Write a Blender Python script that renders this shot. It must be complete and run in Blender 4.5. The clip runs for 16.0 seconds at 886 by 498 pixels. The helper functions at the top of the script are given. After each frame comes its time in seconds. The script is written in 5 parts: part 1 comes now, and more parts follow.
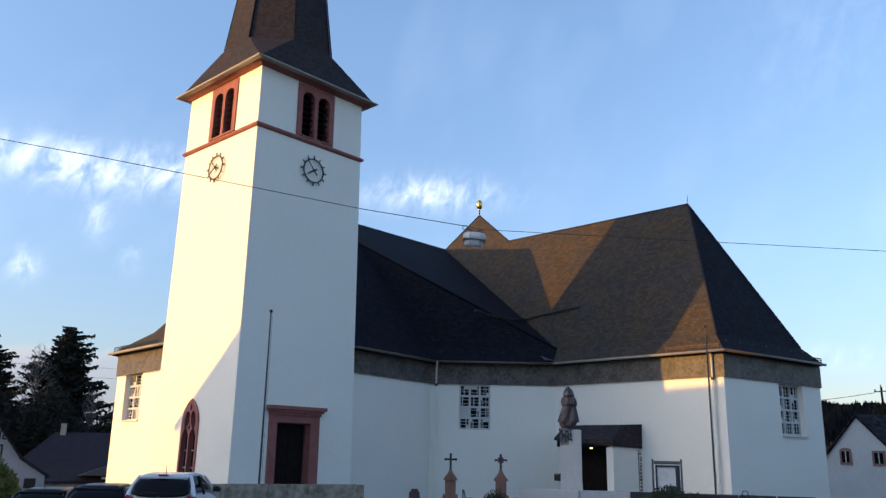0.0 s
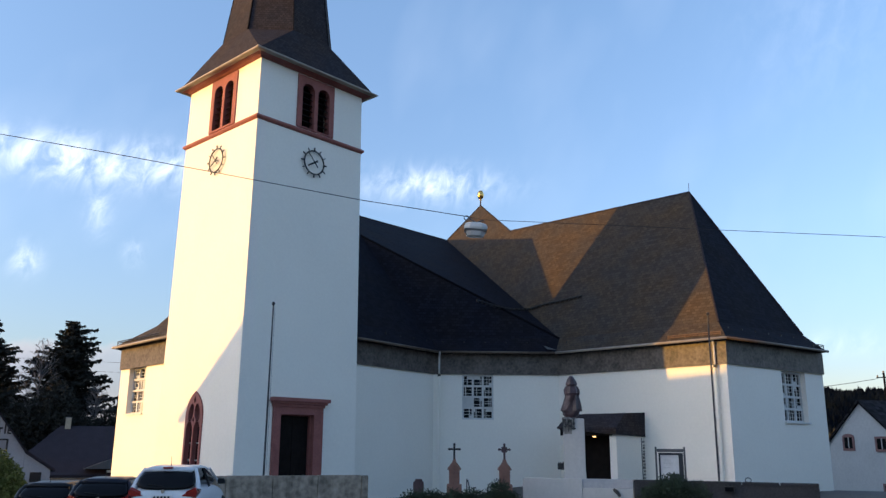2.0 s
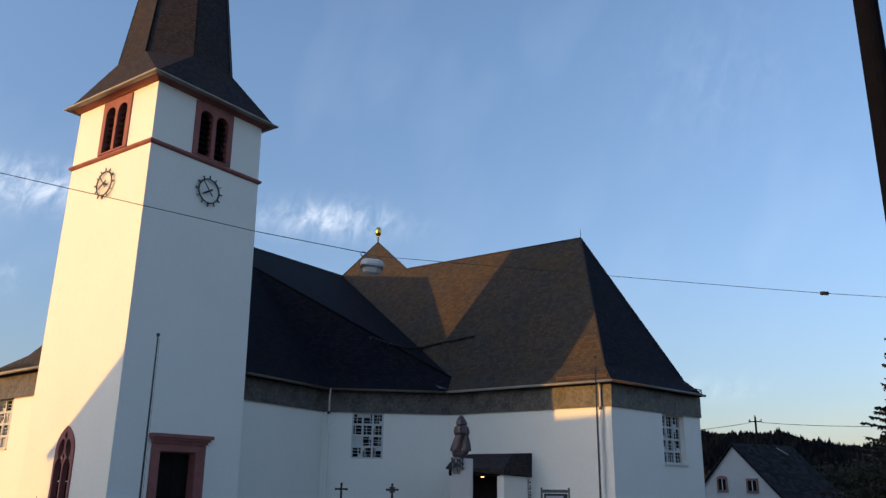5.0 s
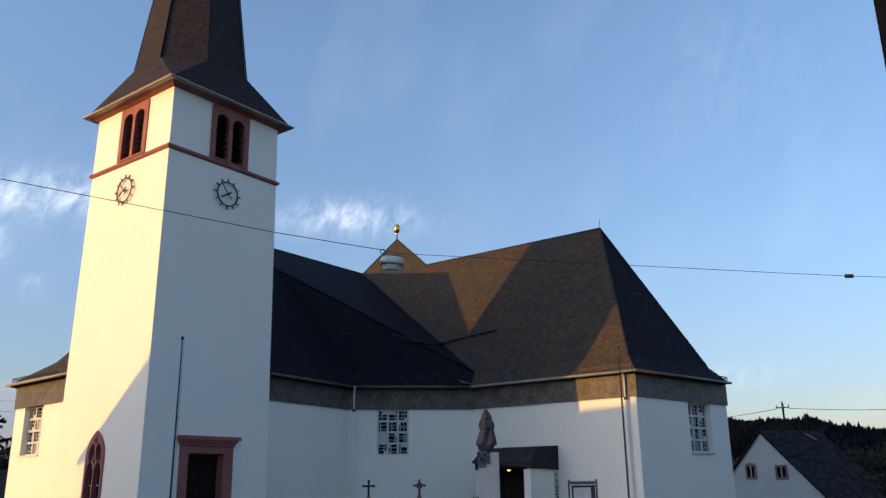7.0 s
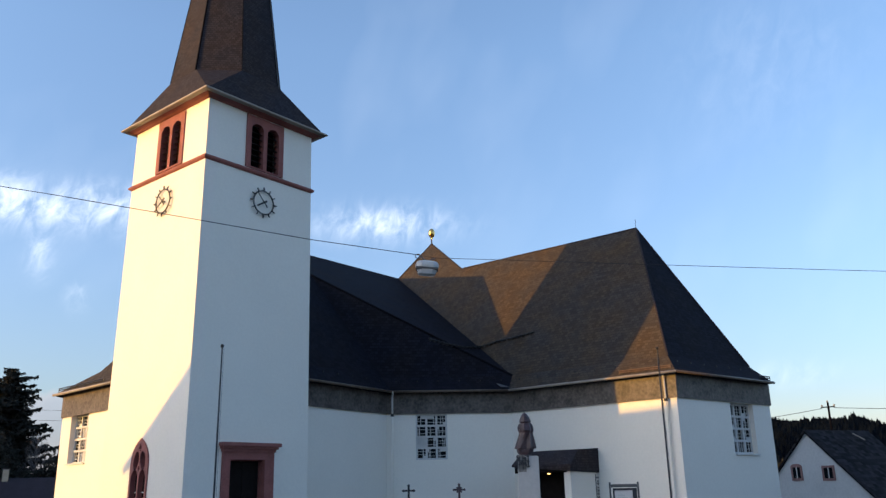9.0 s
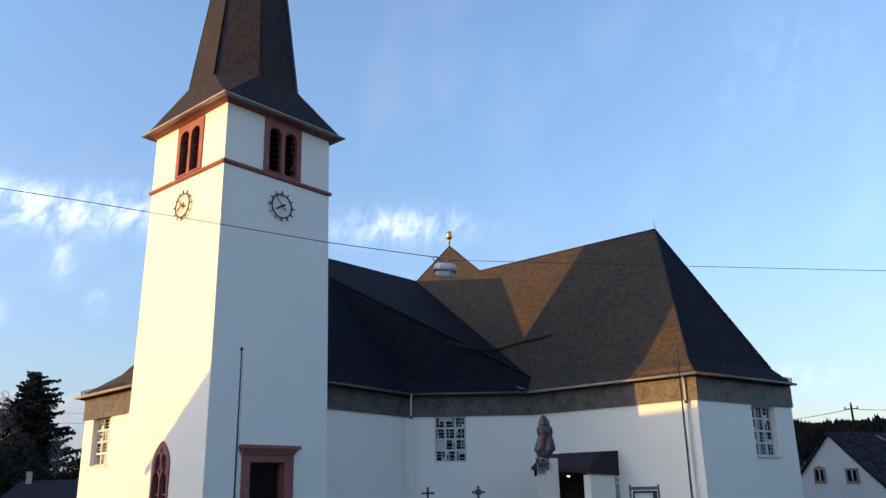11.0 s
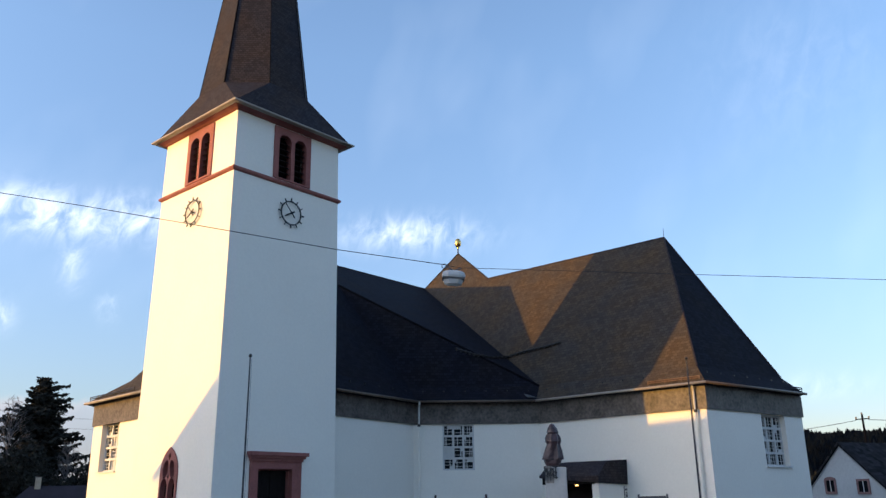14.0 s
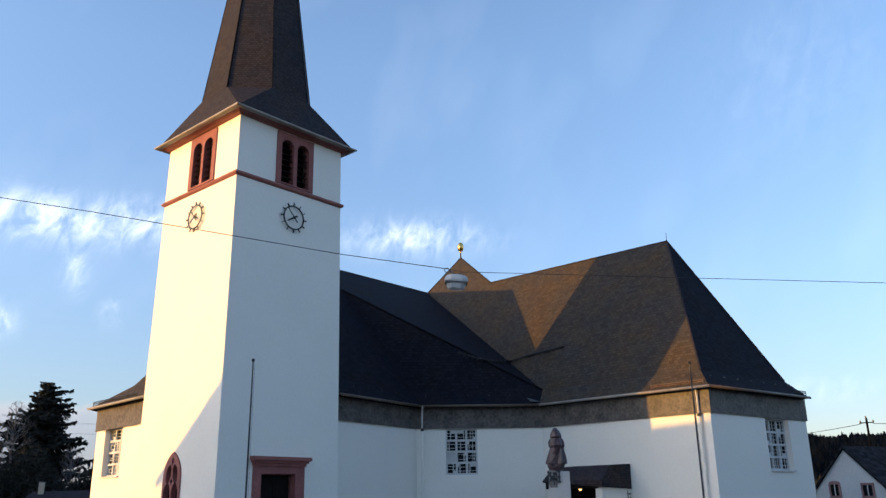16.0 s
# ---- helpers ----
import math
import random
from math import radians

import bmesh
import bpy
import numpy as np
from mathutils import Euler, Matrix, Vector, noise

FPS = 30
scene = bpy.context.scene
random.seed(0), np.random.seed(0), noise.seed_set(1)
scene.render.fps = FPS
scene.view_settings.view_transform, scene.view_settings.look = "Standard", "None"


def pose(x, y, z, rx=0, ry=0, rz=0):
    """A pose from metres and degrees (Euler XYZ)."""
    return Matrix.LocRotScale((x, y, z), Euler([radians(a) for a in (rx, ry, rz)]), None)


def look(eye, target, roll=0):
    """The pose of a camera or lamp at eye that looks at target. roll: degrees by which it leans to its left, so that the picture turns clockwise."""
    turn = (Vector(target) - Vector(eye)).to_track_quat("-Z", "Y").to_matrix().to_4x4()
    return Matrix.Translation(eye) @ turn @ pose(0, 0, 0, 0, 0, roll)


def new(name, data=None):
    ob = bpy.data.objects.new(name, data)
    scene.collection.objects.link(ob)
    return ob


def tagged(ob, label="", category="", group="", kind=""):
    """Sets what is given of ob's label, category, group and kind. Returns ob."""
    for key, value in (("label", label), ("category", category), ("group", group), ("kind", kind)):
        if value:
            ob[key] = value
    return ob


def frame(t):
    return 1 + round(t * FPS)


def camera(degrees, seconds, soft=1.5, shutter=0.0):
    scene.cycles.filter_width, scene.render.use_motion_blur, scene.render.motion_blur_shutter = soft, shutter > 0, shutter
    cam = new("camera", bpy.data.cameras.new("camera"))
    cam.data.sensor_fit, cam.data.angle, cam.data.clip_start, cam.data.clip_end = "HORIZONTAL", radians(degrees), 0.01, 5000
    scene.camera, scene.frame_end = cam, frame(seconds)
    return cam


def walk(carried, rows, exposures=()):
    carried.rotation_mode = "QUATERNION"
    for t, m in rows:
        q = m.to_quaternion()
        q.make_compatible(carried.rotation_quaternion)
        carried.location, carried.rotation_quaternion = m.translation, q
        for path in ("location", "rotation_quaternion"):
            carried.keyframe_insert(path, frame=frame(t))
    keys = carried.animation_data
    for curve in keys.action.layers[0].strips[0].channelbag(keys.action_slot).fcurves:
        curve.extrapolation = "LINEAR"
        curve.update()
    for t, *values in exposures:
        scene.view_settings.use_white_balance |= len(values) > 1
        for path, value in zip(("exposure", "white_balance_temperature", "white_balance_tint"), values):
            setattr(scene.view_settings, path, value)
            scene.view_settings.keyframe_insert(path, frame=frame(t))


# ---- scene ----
cam = camera(57.47, 16.0, soft=1.4)
EYE = (0.0, 0.0, 2.0)
TURNS = [
    (0.0, 104.38, -0.98, -47.29), (0.5, 104.2, -1.26, -47.17), (1.0, 103.86, -1.31, -47.06), (1.5, 103.77, -0.72, -47.03),
    (2.0, 103.71, -0.43, -47.04), (2.5, 103.72, -0.12, -47.14), (3.0, 104.02, 0.1, -47.31), (3.5, 104.49, 0.48, -47.63),
    (4.0, 105.18, 0.74, -47.82), (4.5, 106.46, -0.34, -53.24), (4.7, 106.45, -0.76, -54.68), (6.8, 106.29, 0.58, -53.23),
    (7.0, 106.09, 0.74, -52.87), (7.5, 105.92, 0.57, -52.19), (8.0, 105.98, 0.92, -51.44), (8.5, 106.04, 1.0, -50.93),
    (9.0, 106.41, 1.21, -50.16), (11.5, 106.59, 1.0, -48.67), (12.0, 106.58, 0.82, -48.42), (12.5, 106.55, 0.81, -48.25),
    (13.0, 106.6, 0.84, -48.18), (13.5, 106.87, 0.92, -48.17), (14.0, 107.14, 0.8, -48.33), (14.5, 107.04, 0.65, -48.48),
    (15.0, 106.92, 0.6, -48.3), (15.5, 107.15, 0.74, -48.05), (16.0, 107.44, 0.87, -48.11)]
walk(cam, [(t, pose(*EYE, a, b, c)) for t, a, b, c in TURNS], exposures=[(0.0, 1.17, 6750, 10), (3.8, 1.17, 6750, 10), (4.7, 0.7, 6750, 10), (6.8, 0.78, 6750, 10), (7.2, 0.84, 6750, 10), (8.3, 1.01, 6750, 10), (12.0, 1.19, 6750, 10), (16.0, 1.16, 6750, 10)])

# ---- world and sun ----
SUN_AZ, SUN_EL = radians(151.0), radians(5.3)      # azimuth counted from +X towards +Y
SUN_DIR = Vector((math.cos(SUN_AZ) * math.cos(SUN_EL), math.sin(SUN_AZ) * math.cos(SUN_EL), math.sin(SUN_EL)))


def build_world():
    w = bpy.data.worlds.new("evening_sky")
    scene.world = w
    w.use_nodes = True
    nt = w.node_tree
    nt.nodes.clear()
    N, L = nt.nodes.new, nt.links.new

    def math_node(op, a, b=None):
        n = N("ShaderNodeMath")
        n.operation = op
        for i, v in enumerate((a, b)):
            if v is None:
                continue
            if isinstance(v, (int, float)):
                n.inputs[i].default_value = v
            else:
                L(v, n.inputs[i])
        return n.outputs[0]

    sky = N("ShaderNodeTexSky")
    sky.sky_type = 'NISHITA'
    sky.sun_disc = False
    sky.sun_elevation, sky.sun_rotation = SUN_EL + radians(12), radians(299.0)
    sky.air_density, sky.dust_density, sky.ozone_density = 1.0, 1.2, 3.0
    co = N("ShaderNodeTexCoord")
    sep = N("ShaderNodeSeparateXYZ")
    L(co.outputs["Generated"], sep.inputs[0])
    az = math_node("ARCTAN2", sep.outputs[1], sep.outputs[0])
    el = math_node("ARCSINE", sep.outputs[2])
    comb = N("ShaderNodeCombineXYZ")
    L(math_node("ADD", math_node("MULTIPLY", az, 17.0), math_node("MULTIPLY", el, 5.0)), comb.inputs[0])
    L(math_node("MULTIPLY", el, 11.0), comb.inputs[1])
    n1 = N("ShaderNodeTexNoise")
    n1.inputs["Scale"].default_value, n1.inputs["Detail"].default_value, n1.inputs["Roughness"].default_value = 2.6, 7.0, 0.6
    n1.inputs["Distortion"].default_value = 0.5
    L(comb.outputs[0], n1.inputs["Vector"])
    n2 = N("ShaderNodeTexNoise")
    n2.inputs["Scale"].default_value, n2.inputs["Detail"].default_value = 0.45, 3.0
    L(comb.outputs[0], n2.inputs["Vector"])

    def bump_at(value, centre, width):
        d = math_node("DIVIDE", math_node("SUBTRACT", value, centre), width)
        return math_node("EXPONENT", math_node("MULTIPLY", math_node("MULTIPLY", d, d), -1.0))

    def puff(a, wa, e, we, gain):
        m = math_node("MULTIPLY", bump_at(az, radians(a), radians(wa)), bump_at(el, radians(e), radians(we)))
        return math_node("MULTIPLY", m, gain)

    total = None
    for p in CLOUDS:
        m = puff(*p)
        total = m if total is None else math_node("ADD", total, m)
    ramp = N("ShaderNodeMapRange")
    ramp.inputs["From Min"].default_value, ramp.inputs["From Max"].default_value = 0.3, 0.82
    ramp.interpolation_type = 'SMOOTHSTEP'
    L(n1.outputs["Fac"], ramp.inputs["Value"])
    wisps = math_node("MULTIPLY", total, ramp.outputs[0])
    # thin high veil all round the sky
    veil = N("ShaderNodeMapRange")
    veil.inputs["From Min"].default_value, veil.inputs["From Max"].default_value = 0.5, 0.8
    veil.inputs["To Max"].default_value = 0.035
    L(n2.outputs["Fac"], veil.inputs["Value"])
    fac = math_node("MINIMUM", math_node("ADD", wisps, veil.outputs[0]), 0.9)
    # the haze towards the horizon dims the low sky
    haze = N("ShaderNodeValToRGB")
    haze.color_ramp.elements[0].position, haze.color_ramp.elements[0].color = 0.0, (0.68, 0.54, 0.52, 1)
    haze.color_ramp.elements[1].position, haze.color_ramp.elements[1].color = 1.0, (1.0, 1.0, 1.0, 1)
    for at, c in ((0.2, (0.66, 0.62, 0.64, 1)), (0.5, (0.85, 0.82, 0.84, 1))):
        haze.color_ramp.elements.new(at).color = c
    L(math_node("DIVIDE", el, radians(30.0)), haze.inputs[0])
    dim = N("ShaderNodeMix")
    dim.data_type, dim.blend_type = 'RGBA', 'MULTIPLY'
    dim.inputs[0].default_value = 1.0
    L(sky.outputs[0], dim.inputs[6])
    L(haze.outputs[0], dim.inputs[7])
    cloud = N("ShaderNodeMix")
    cloud.data_type = 'RGBA'
    cloud.inputs[7].default_value = CLOUD_COLOUR
    L(fac, cloud.inputs[0])
    L(dim.outputs[2], cloud.inputs[6])
    # low bank of grey-lavender cloud over the houses, with a brighter rim
    edge = math_node("SUBTRACT", math_node("ADD", radians(4.9), math_node("MULTIPLY", n2.outputs["Fac"], radians(3.4))), el)
    edge = math_node("ADD", edge, math_node("MULTIPLY", math_node("SUBTRACT", n1.outputs["Fac"], 0.5), radians(1.6)))
    body = N("ShaderNodeMapRange")
    body.interpolation_type = 'SMOOTHSTEP'
    body.inputs["From Min"].default_value, body.inputs["From Max"].default_value = radians(-0.25), radians(0.5)
    L(edge, body.inputs["Value"])
    tone = N("ShaderNodeValToRGB")
    tone.color_ramp.elements[0].position, tone.color_ramp.elements[0].color = 0.0, (2.3, 2.25, 2.45, 1)
    tone.color_ramp.elements[1].position, tone.color_ramp.elements[1].color = 1.0, (1.3, 1.45, 1.95, 1)
    tone.color_ramp.elements.new(0.3).color = (1.75, 1.8, 2.2, 1)
    L(math_node("DIVIDE", edge, radians(3.0)), tone.inputs[0])
    bank = N("ShaderNodeMix")
    bank.data_type = 'RGBA'
    L(math_node("MULTIPLY", body.outputs[0], bump_at(az, radians(82), radians(22))), bank.inputs[0])
    L(cloud.outputs[2], bank.inputs[6])
    L(tone.outputs[0], bank.inputs[7])
    bg = N("ShaderNodeBackground")
    bg.inputs["Strength"].default_value = SKY_STRENGTH
    L(bank.outputs[2], bg.inputs["Color"])
    out = N("ShaderNodeOutputWorld")
    L(bg.outputs[0], out.inputs["Surface"])


CLOUDS = [(69, 6, 18, 1.3, 0.6), (44, 4.5, 18.2, 1.1, 0.5), (62.5, 3, 18.6, 1.1, 0.4), (66.9, 0.7, 14.8, 1.2, 0.45), (71, 0.8, 11.3, 0.9, 0.4), (64.5, 0.6, 12.3, 0.8, 0.3), (17, 3, 6.5, 0.8, 0.12), (15, 6, 27, 5, 0.04)]
CLOUD_COLOUR = (6.5, 6.8, 7.4, 1)
SKY_STRENGTH = 0.15
build_world()
sun_data = bpy.data.lights.new("sun", 'SUN')
sun_data.energy, sun_data.angle, sun_data.color = 2.45, radians(0.5), (1.0, 0.52, 0.095)
sun_ob = new("sun", sun_data)
sun_ob.matrix_world = look(SUN_DIR * 200, (0, 0, 0))

# ---- materials ----


def material(name, base, rough=0.8, metal=0.0, vary=0.15, scale=3.0, fine=40.0, bump=0.2, bump_dist=0.01, tint=None, spec=0.4):
    """Base colour broken up by noise at two sizes, with a fine relief."""
    m = bpy.data.materials.new(name)
    m.use_nodes = True
    nt = m.node_tree
    b = nt.nodes["Principled BSDF"]
    b.inputs["Roughness"].default_value, b.inputs["Metallic"].default_value = rough, metal
    b.inputs["Specular IOR Level"].default_value = spec
    N, L = nt.nodes.new, nt.links.new
    co = N("ShaderNodeTexCoord")
    n1, n2 = N("ShaderNodeTexNoise"), N("ShaderNodeTexNoise")
    n1.inputs["Scale"].default_value, n1.inputs["Detail"].default_value = scale, 5
    n2.inputs["Scale"].default_value, n2.inputs["Detail"].default_value = fine, 3
    L(co.outputs["Object"], n1.inputs["Vector"])
    L(co.outputs["Object"], n2.inputs["Vector"])
    add = N("ShaderNodeMath")
    add.operation = 'ADD'
    L(n1.outputs["Fac"], add.inputs[0])
    L(n2.outputs["Fac"], add.inputs[1])
    r = N("ShaderNodeMapRange")
    r.inputs["From Min"].default_value, r.inputs["From Max"].default_value = 0.7, 1.3
    L(add.outputs[0], r.inputs["Value"])
    mix = N("ShaderNodeMix")
    mix.data_type = 'RGBA'
    dark = [c * (1 - vary) for c in base]
    light = [min(1, c * (1 + vary)) for c in (tint or base)]
    mix.inputs[6].default_value, mix.inputs[7].default_value = (*dark, 1), (*light, 1)
    L(r.outputs[0], mix.inputs[0])
    L(mix.outputs[2], b.inputs["Base Color"])
    if bump:
        bp = N("ShaderNodeBump")
        bp.inputs["Strength"].default_value, bp.inputs["Distance"].default_value = bump, bump_dist
        L(n2.outputs["Fac"], bp.inputs["Height"])
        L(bp.outputs[0], b.inputs["Normal"])
    return m


def slate_material(name, base, tint, row=0.24, col=0.3, spread=0.45, relief=0.6):
    """Rows of overlapping slates; the UV map is laid out in metres along and up the slope."""
    m = bpy.data.materials.new(name)
    m.use_nodes = True
    nt = m.node_tree
    b = nt.nodes["Principled BSDF"]
    b.inputs["Roughness"].default_value, b.inputs["Specular IOR Level"].default_value = 0.75, 0.05
    N, L = nt.nodes.new, nt.links.new
    uv = N("ShaderNodeUVMap")
    uv.uv_map = "UVMap"
    wob = N("ShaderNodeTexNoise")
    wob.inputs["Scale"].default_value = 0.7
    L(uv.outputs[0], wob.inputs["Vector"])
    mixv = N("ShaderNodeVectorMath")
    mixv.operation = 'MULTIPLY_ADD'
    mixv.inputs[1].default_value = (0.10, 0.10, 0.0)
    L(wob.outputs["Color"], mixv.inputs[0])
    L(uv.outputs[0], mixv.inputs[2])
    br = N("ShaderNodeTexBrick")
    br.inputs["Scale"].default_value = 1.0
    br.inputs["Brick Width"].default_value, br.inputs["Row Height"].default_value = col, row
    br.inputs["Mortar Size"].default_value, br.inputs["Mortar Smooth"].default_value = 0.012, 0.4
    br.inputs["Color1"].default_value = (*[c * (1 - spread) for c in base], 1)
    br.inputs["Color2"].default_value = (*[c * (1 + spread) for c in base], 1)
    br.inputs["Mortar"].default_value = (*[c * 0.62 for c in base], 1)
    L(mixv.outputs[0], br.inputs["Vector"])
    big = N("ShaderNodeTexNoise")
    big.inputs["Scale"].default_value, big.inputs["Detail"].default_value = 0.55, 6
    L(uv.outputs[0], big.inputs["Vector"])
    moss = N("ShaderNodeMapRange")
    moss.inputs["From Min"].default_value, moss.inputs["From Max"].default_value = 0.38, 0.68
    moss.inputs["To Max"].default_value = 0.75
    L(big.outputs["Fac"], moss.inputs["Value"])
    mix = N("ShaderNodeMix")
    mix.data_type = 'RGBA'
    mul = N("ShaderNodeMix")
    mul.data_type, mul.blend_type = 'RGBA', 'MULTIPLY'
    mul.inputs[0].default_value = 1.0
    mul.inputs[7].default_value = (*tint, 1)
    L(br.outputs["Color"], mul.inputs[6])
    L(moss.outputs[0], mix.inputs[0])
    L(br.outputs["Color"], mix.inputs[6])
    L(mul.outputs[2], mix.inputs[7])
    L(mix.outputs[2], b.inputs["Base Color"])
    # each row is thickest at its lower edge
    sepu = N("ShaderNodeSeparateXYZ")
    L(mixv.outputs[0], sepu.inputs[0])
    fr = N("ShaderNodeMath")
    fr.operation = 'MODULO'
    fr.inputs[1].default_value = row
    L(sepu.outputs[1], fr.inputs[0])
    hgt = N("ShaderNodeMath")
    hgt.operation = 'MULTIPLY_ADD'
    hgt.inputs[1].default_value = -0.08
    L(fr.outputs[0], hgt.inputs[0])
    sub = N("ShaderNodeMath")
    sub.operation = 'MULTIPLY'
    sub.inputs[1].default_value = 0.012
    L(br.outputs["Color"], sub.inputs[0])
    L(sub.outputs[0], hgt.inputs[2])
    bp = N("ShaderNodeBump")
    bp.inputs["Strength"].default_value, bp.inputs["Distance"].default_value = relief, 1.0
    L(hgt.outputs[0], bp.inputs["Height"])
    L(bp.outputs[0], b.inputs["Normal"])
    return m


def glass_material(name, colour=(0.02, 0.025, 0.03), rough=0.06, spec=0.6):
    m = bpy.data.materials.new(name)
    m.use_nodes = True
    b = m.node_tree.nodes["Principled BSDF"]
    b.inputs["Base Color"].default_value = (*colour, 1)
    b.inputs["Roughness"].default_value = rough
    b.inputs["Specular IOR Level"].default_value = spec
    return m


PLASTER = material("white_plaster", (0.82, 0.785, 0.705), 0.9, vary=0.03, scale=0.35, fine=9.0, bump=0.05, bump_dist=0.02)
SANDSTONE = material("red_sandstone", (0.27, 0.098, 0.085), 0.85, vary=0.22, scale=1.8, fine=22, bump=0.3, bump_dist=0.01)
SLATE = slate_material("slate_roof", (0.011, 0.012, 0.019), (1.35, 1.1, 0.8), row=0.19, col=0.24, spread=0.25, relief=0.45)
# lichen-brown slate, brightened for the slopes that face the sun
SLATE_SUNWARD = slate_material("sunward_lichened_slate", (0.055, 0.048, 0.043), (1.4, 1.1, 0.72), row=0.19, col=0.24, spread=0.2, relief=0.45)
SLATE_DARK = slate_material("slate_spire", (0.037, 0.035, 0.042), (1.4, 1.1, 0.8), row=0.12, col=0.17, spread=0.22, relief=0.4)
SLATE_BAND = material("slate_band", (0.09, 0.08, 0.076), 0.55, vary=0.42, scale=1.7, fine=7.0, bump=0.3, bump_dist=0.03, tint=(0.105, 0.092, 0.082), spec=0.2)
PIPEZINC = material("bright_zinc", (0.5, 0.48, 0.45), 0.45, metal=0.1, vary=0.12, scale=2, fine=30, bump=0.05)
ZINC = material("zinc", (0.3, 0.26, 0.215), 0.5, metal=0.1, vary=0.2, scale=2, fine=30, bump=0.1)
LEAD = material("dark_metal", (0.06, 0.06, 0.062), 0.5, metal=0.6, vary=0.2)
LEADLINE = material("black_lead_sheet", (0.008, 0.008, 0.011), 0.9, vary=0.3, bump=0.2, spec=0.05)
# dark brown copy of the gutter metal, for edges out of the sun
GUTTER_SHADE = material("shaded_gutter_metal", (0.12, 0.088, 0.065), 0.5, metal=0.3, vary=0.25, scale=3, fine=30, bump=0.1)
# brown stands in for low sun on one iron snow guard
SUNLIT_RAIL = material("sunlit_rail_iron", (0.12, 0.075, 0.045), 0.6, vary=0.3, scale=5, fine=30)
IRON = material("black_iron", (0.015, 0.015, 0.016), 0.55, vary=0.2, bump=0.1)
GOLD = material("gilded_copper", (0.85, 0.52, 0.16), 0.28, metal=1.0, vary=0.08, bump=0.05)
DARKWOOD = material("dark_stained_wood", (0.011, 0.0085, 0.008), 0.75, vary=0.35, scale=3, fine=30, spec=0.1)
WHITEPAINT = material("white_painted_wood", (0.62, 0.62, 0.6), 0.6, vary=0.08, scale=4, fine=50, bump=0.1)
GLASS = glass_material("leaded_glass", (0.006, 0.007, 0.009), 0.25, 0.1)
PALESTONE = material("pale_grey_cast_stone", (0.53, 0.54, 0.53), 0.8, vary=0.1, scale=3, fine=30)
CONCRETE = material("weathered_concrete", (0.26, 0.22, 0.175), 0.92, vary=0.55, scale=0.9, fine=5, bump=0.4, bump_dist=0.02)
# rain streaks run down the concrete
_nt = CONCRETE.node_tree
_map = _nt.nodes.new("ShaderNodeMapping")
_map.inputs["Scale"].default_value = (3.5, 3.5, 0.35)
_noise = [nd for nd in _nt.nodes if nd.type == 'TEX_NOISE'][0]
_nt.links.new([nd for nd in _nt.nodes if nd.type == 'TEX_COORD'][0].outputs["Object"], _map.inputs["Vector"])
_nt.links.new(_map.outputs[0], _noise.inputs["Vector"])
DARKSTONE = material("dark_weathered_stone", (0.03, 0.031, 0.035), 0.9, vary=0.4, scale=1.5, fine=18, bump=0.5, bump_dist=0.02)
OLDPAINT = material("weathered_white_paint", (0.43, 0.43, 0.42), 0.85, vary=0.06, scale=1.5, fine=10, bump=0.1, bump_dist=0.01)
GREYWHITE = material("grey_white_render", (0.34, 0.35, 0.37), 0.9, vary=0.1, scale=0.8, fine=9, bump=0.2)
DULLWHITE = material("dull_white_render", (0.6, 0.59, 0.56), 0.9, vary=0.08, scale=0.6, fine=7, bump=0.2)
GREYRENDER = material("grey_render", (0.25, 0.26, 0.28), 0.9, vary=0.12, scale=0.8, fine=9, bump=0.3)
ASPHALT = material("asphalt", (0.075, 0.072, 0.068), 0.92, vary=0.25, scale=0.4, fine=60, bump=0.4, bump_dist=0.008)
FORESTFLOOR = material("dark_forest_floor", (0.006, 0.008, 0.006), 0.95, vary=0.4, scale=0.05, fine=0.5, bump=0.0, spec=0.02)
STEEL = material("grey_steel", (0.09, 0.095, 0.1), 0.5, metal=0.3, vary=0.15)

# ---- mesh helpers ----


def part(name, bm, mat, parent=None, label="", smooth=False):
    bmesh.ops.recalc_face_normals(bm, faces=bm.faces)
    me = bpy.data.meshes.new(name)
    bm.to_mesh(me)
    bm.free()
    me.materials.append(mat)
    if smooth:
        for p in me.polygons:
            p.use_smooth = True
    ob = new(name, me)
    if parent is not None:
        ob.parent = parent
        ob.matrix_parent_inverse = parent.matrix_basis.inverted()
    if label:
        tagged(ob, label)
    return ob


def thing(name, at, label, category, group="", kind=""):
    ob = new(name)
    ob.matrix_basis = at if isinstance(at, Matrix) else Matrix.Translation(at)
    ob.empty_display_size = 0.3
    return tagged(ob, label, category, group, kind)


def add_box(bm, lo, hi, m=None):
    vs = [bm.verts.new((x, y, z)) for z in (lo[2], hi[2]) for y in (lo[1], hi[1]) for x in (lo[0], hi[0])]
    if m is not None:
        for v in vs:
            v.co = m @ v.co
    for f in ((0, 2, 3, 1), (4, 5, 7, 6), (0, 1, 5, 4), (2, 6, 7, 3), (0, 4, 6, 2), (1, 3, 7, 5)):
        bm.faces.new([vs[i] for i in f])
    return vs


def box(lo, hi, m=None, bevel=0.0):
    bm = bmesh.new()
    add_box(bm, lo, hi, m)
    if bevel:
        bmesh.ops.bevel(bm, geom=bm.edges[:], offset=bevel, segments=2, affect='EDGES')
    return bm


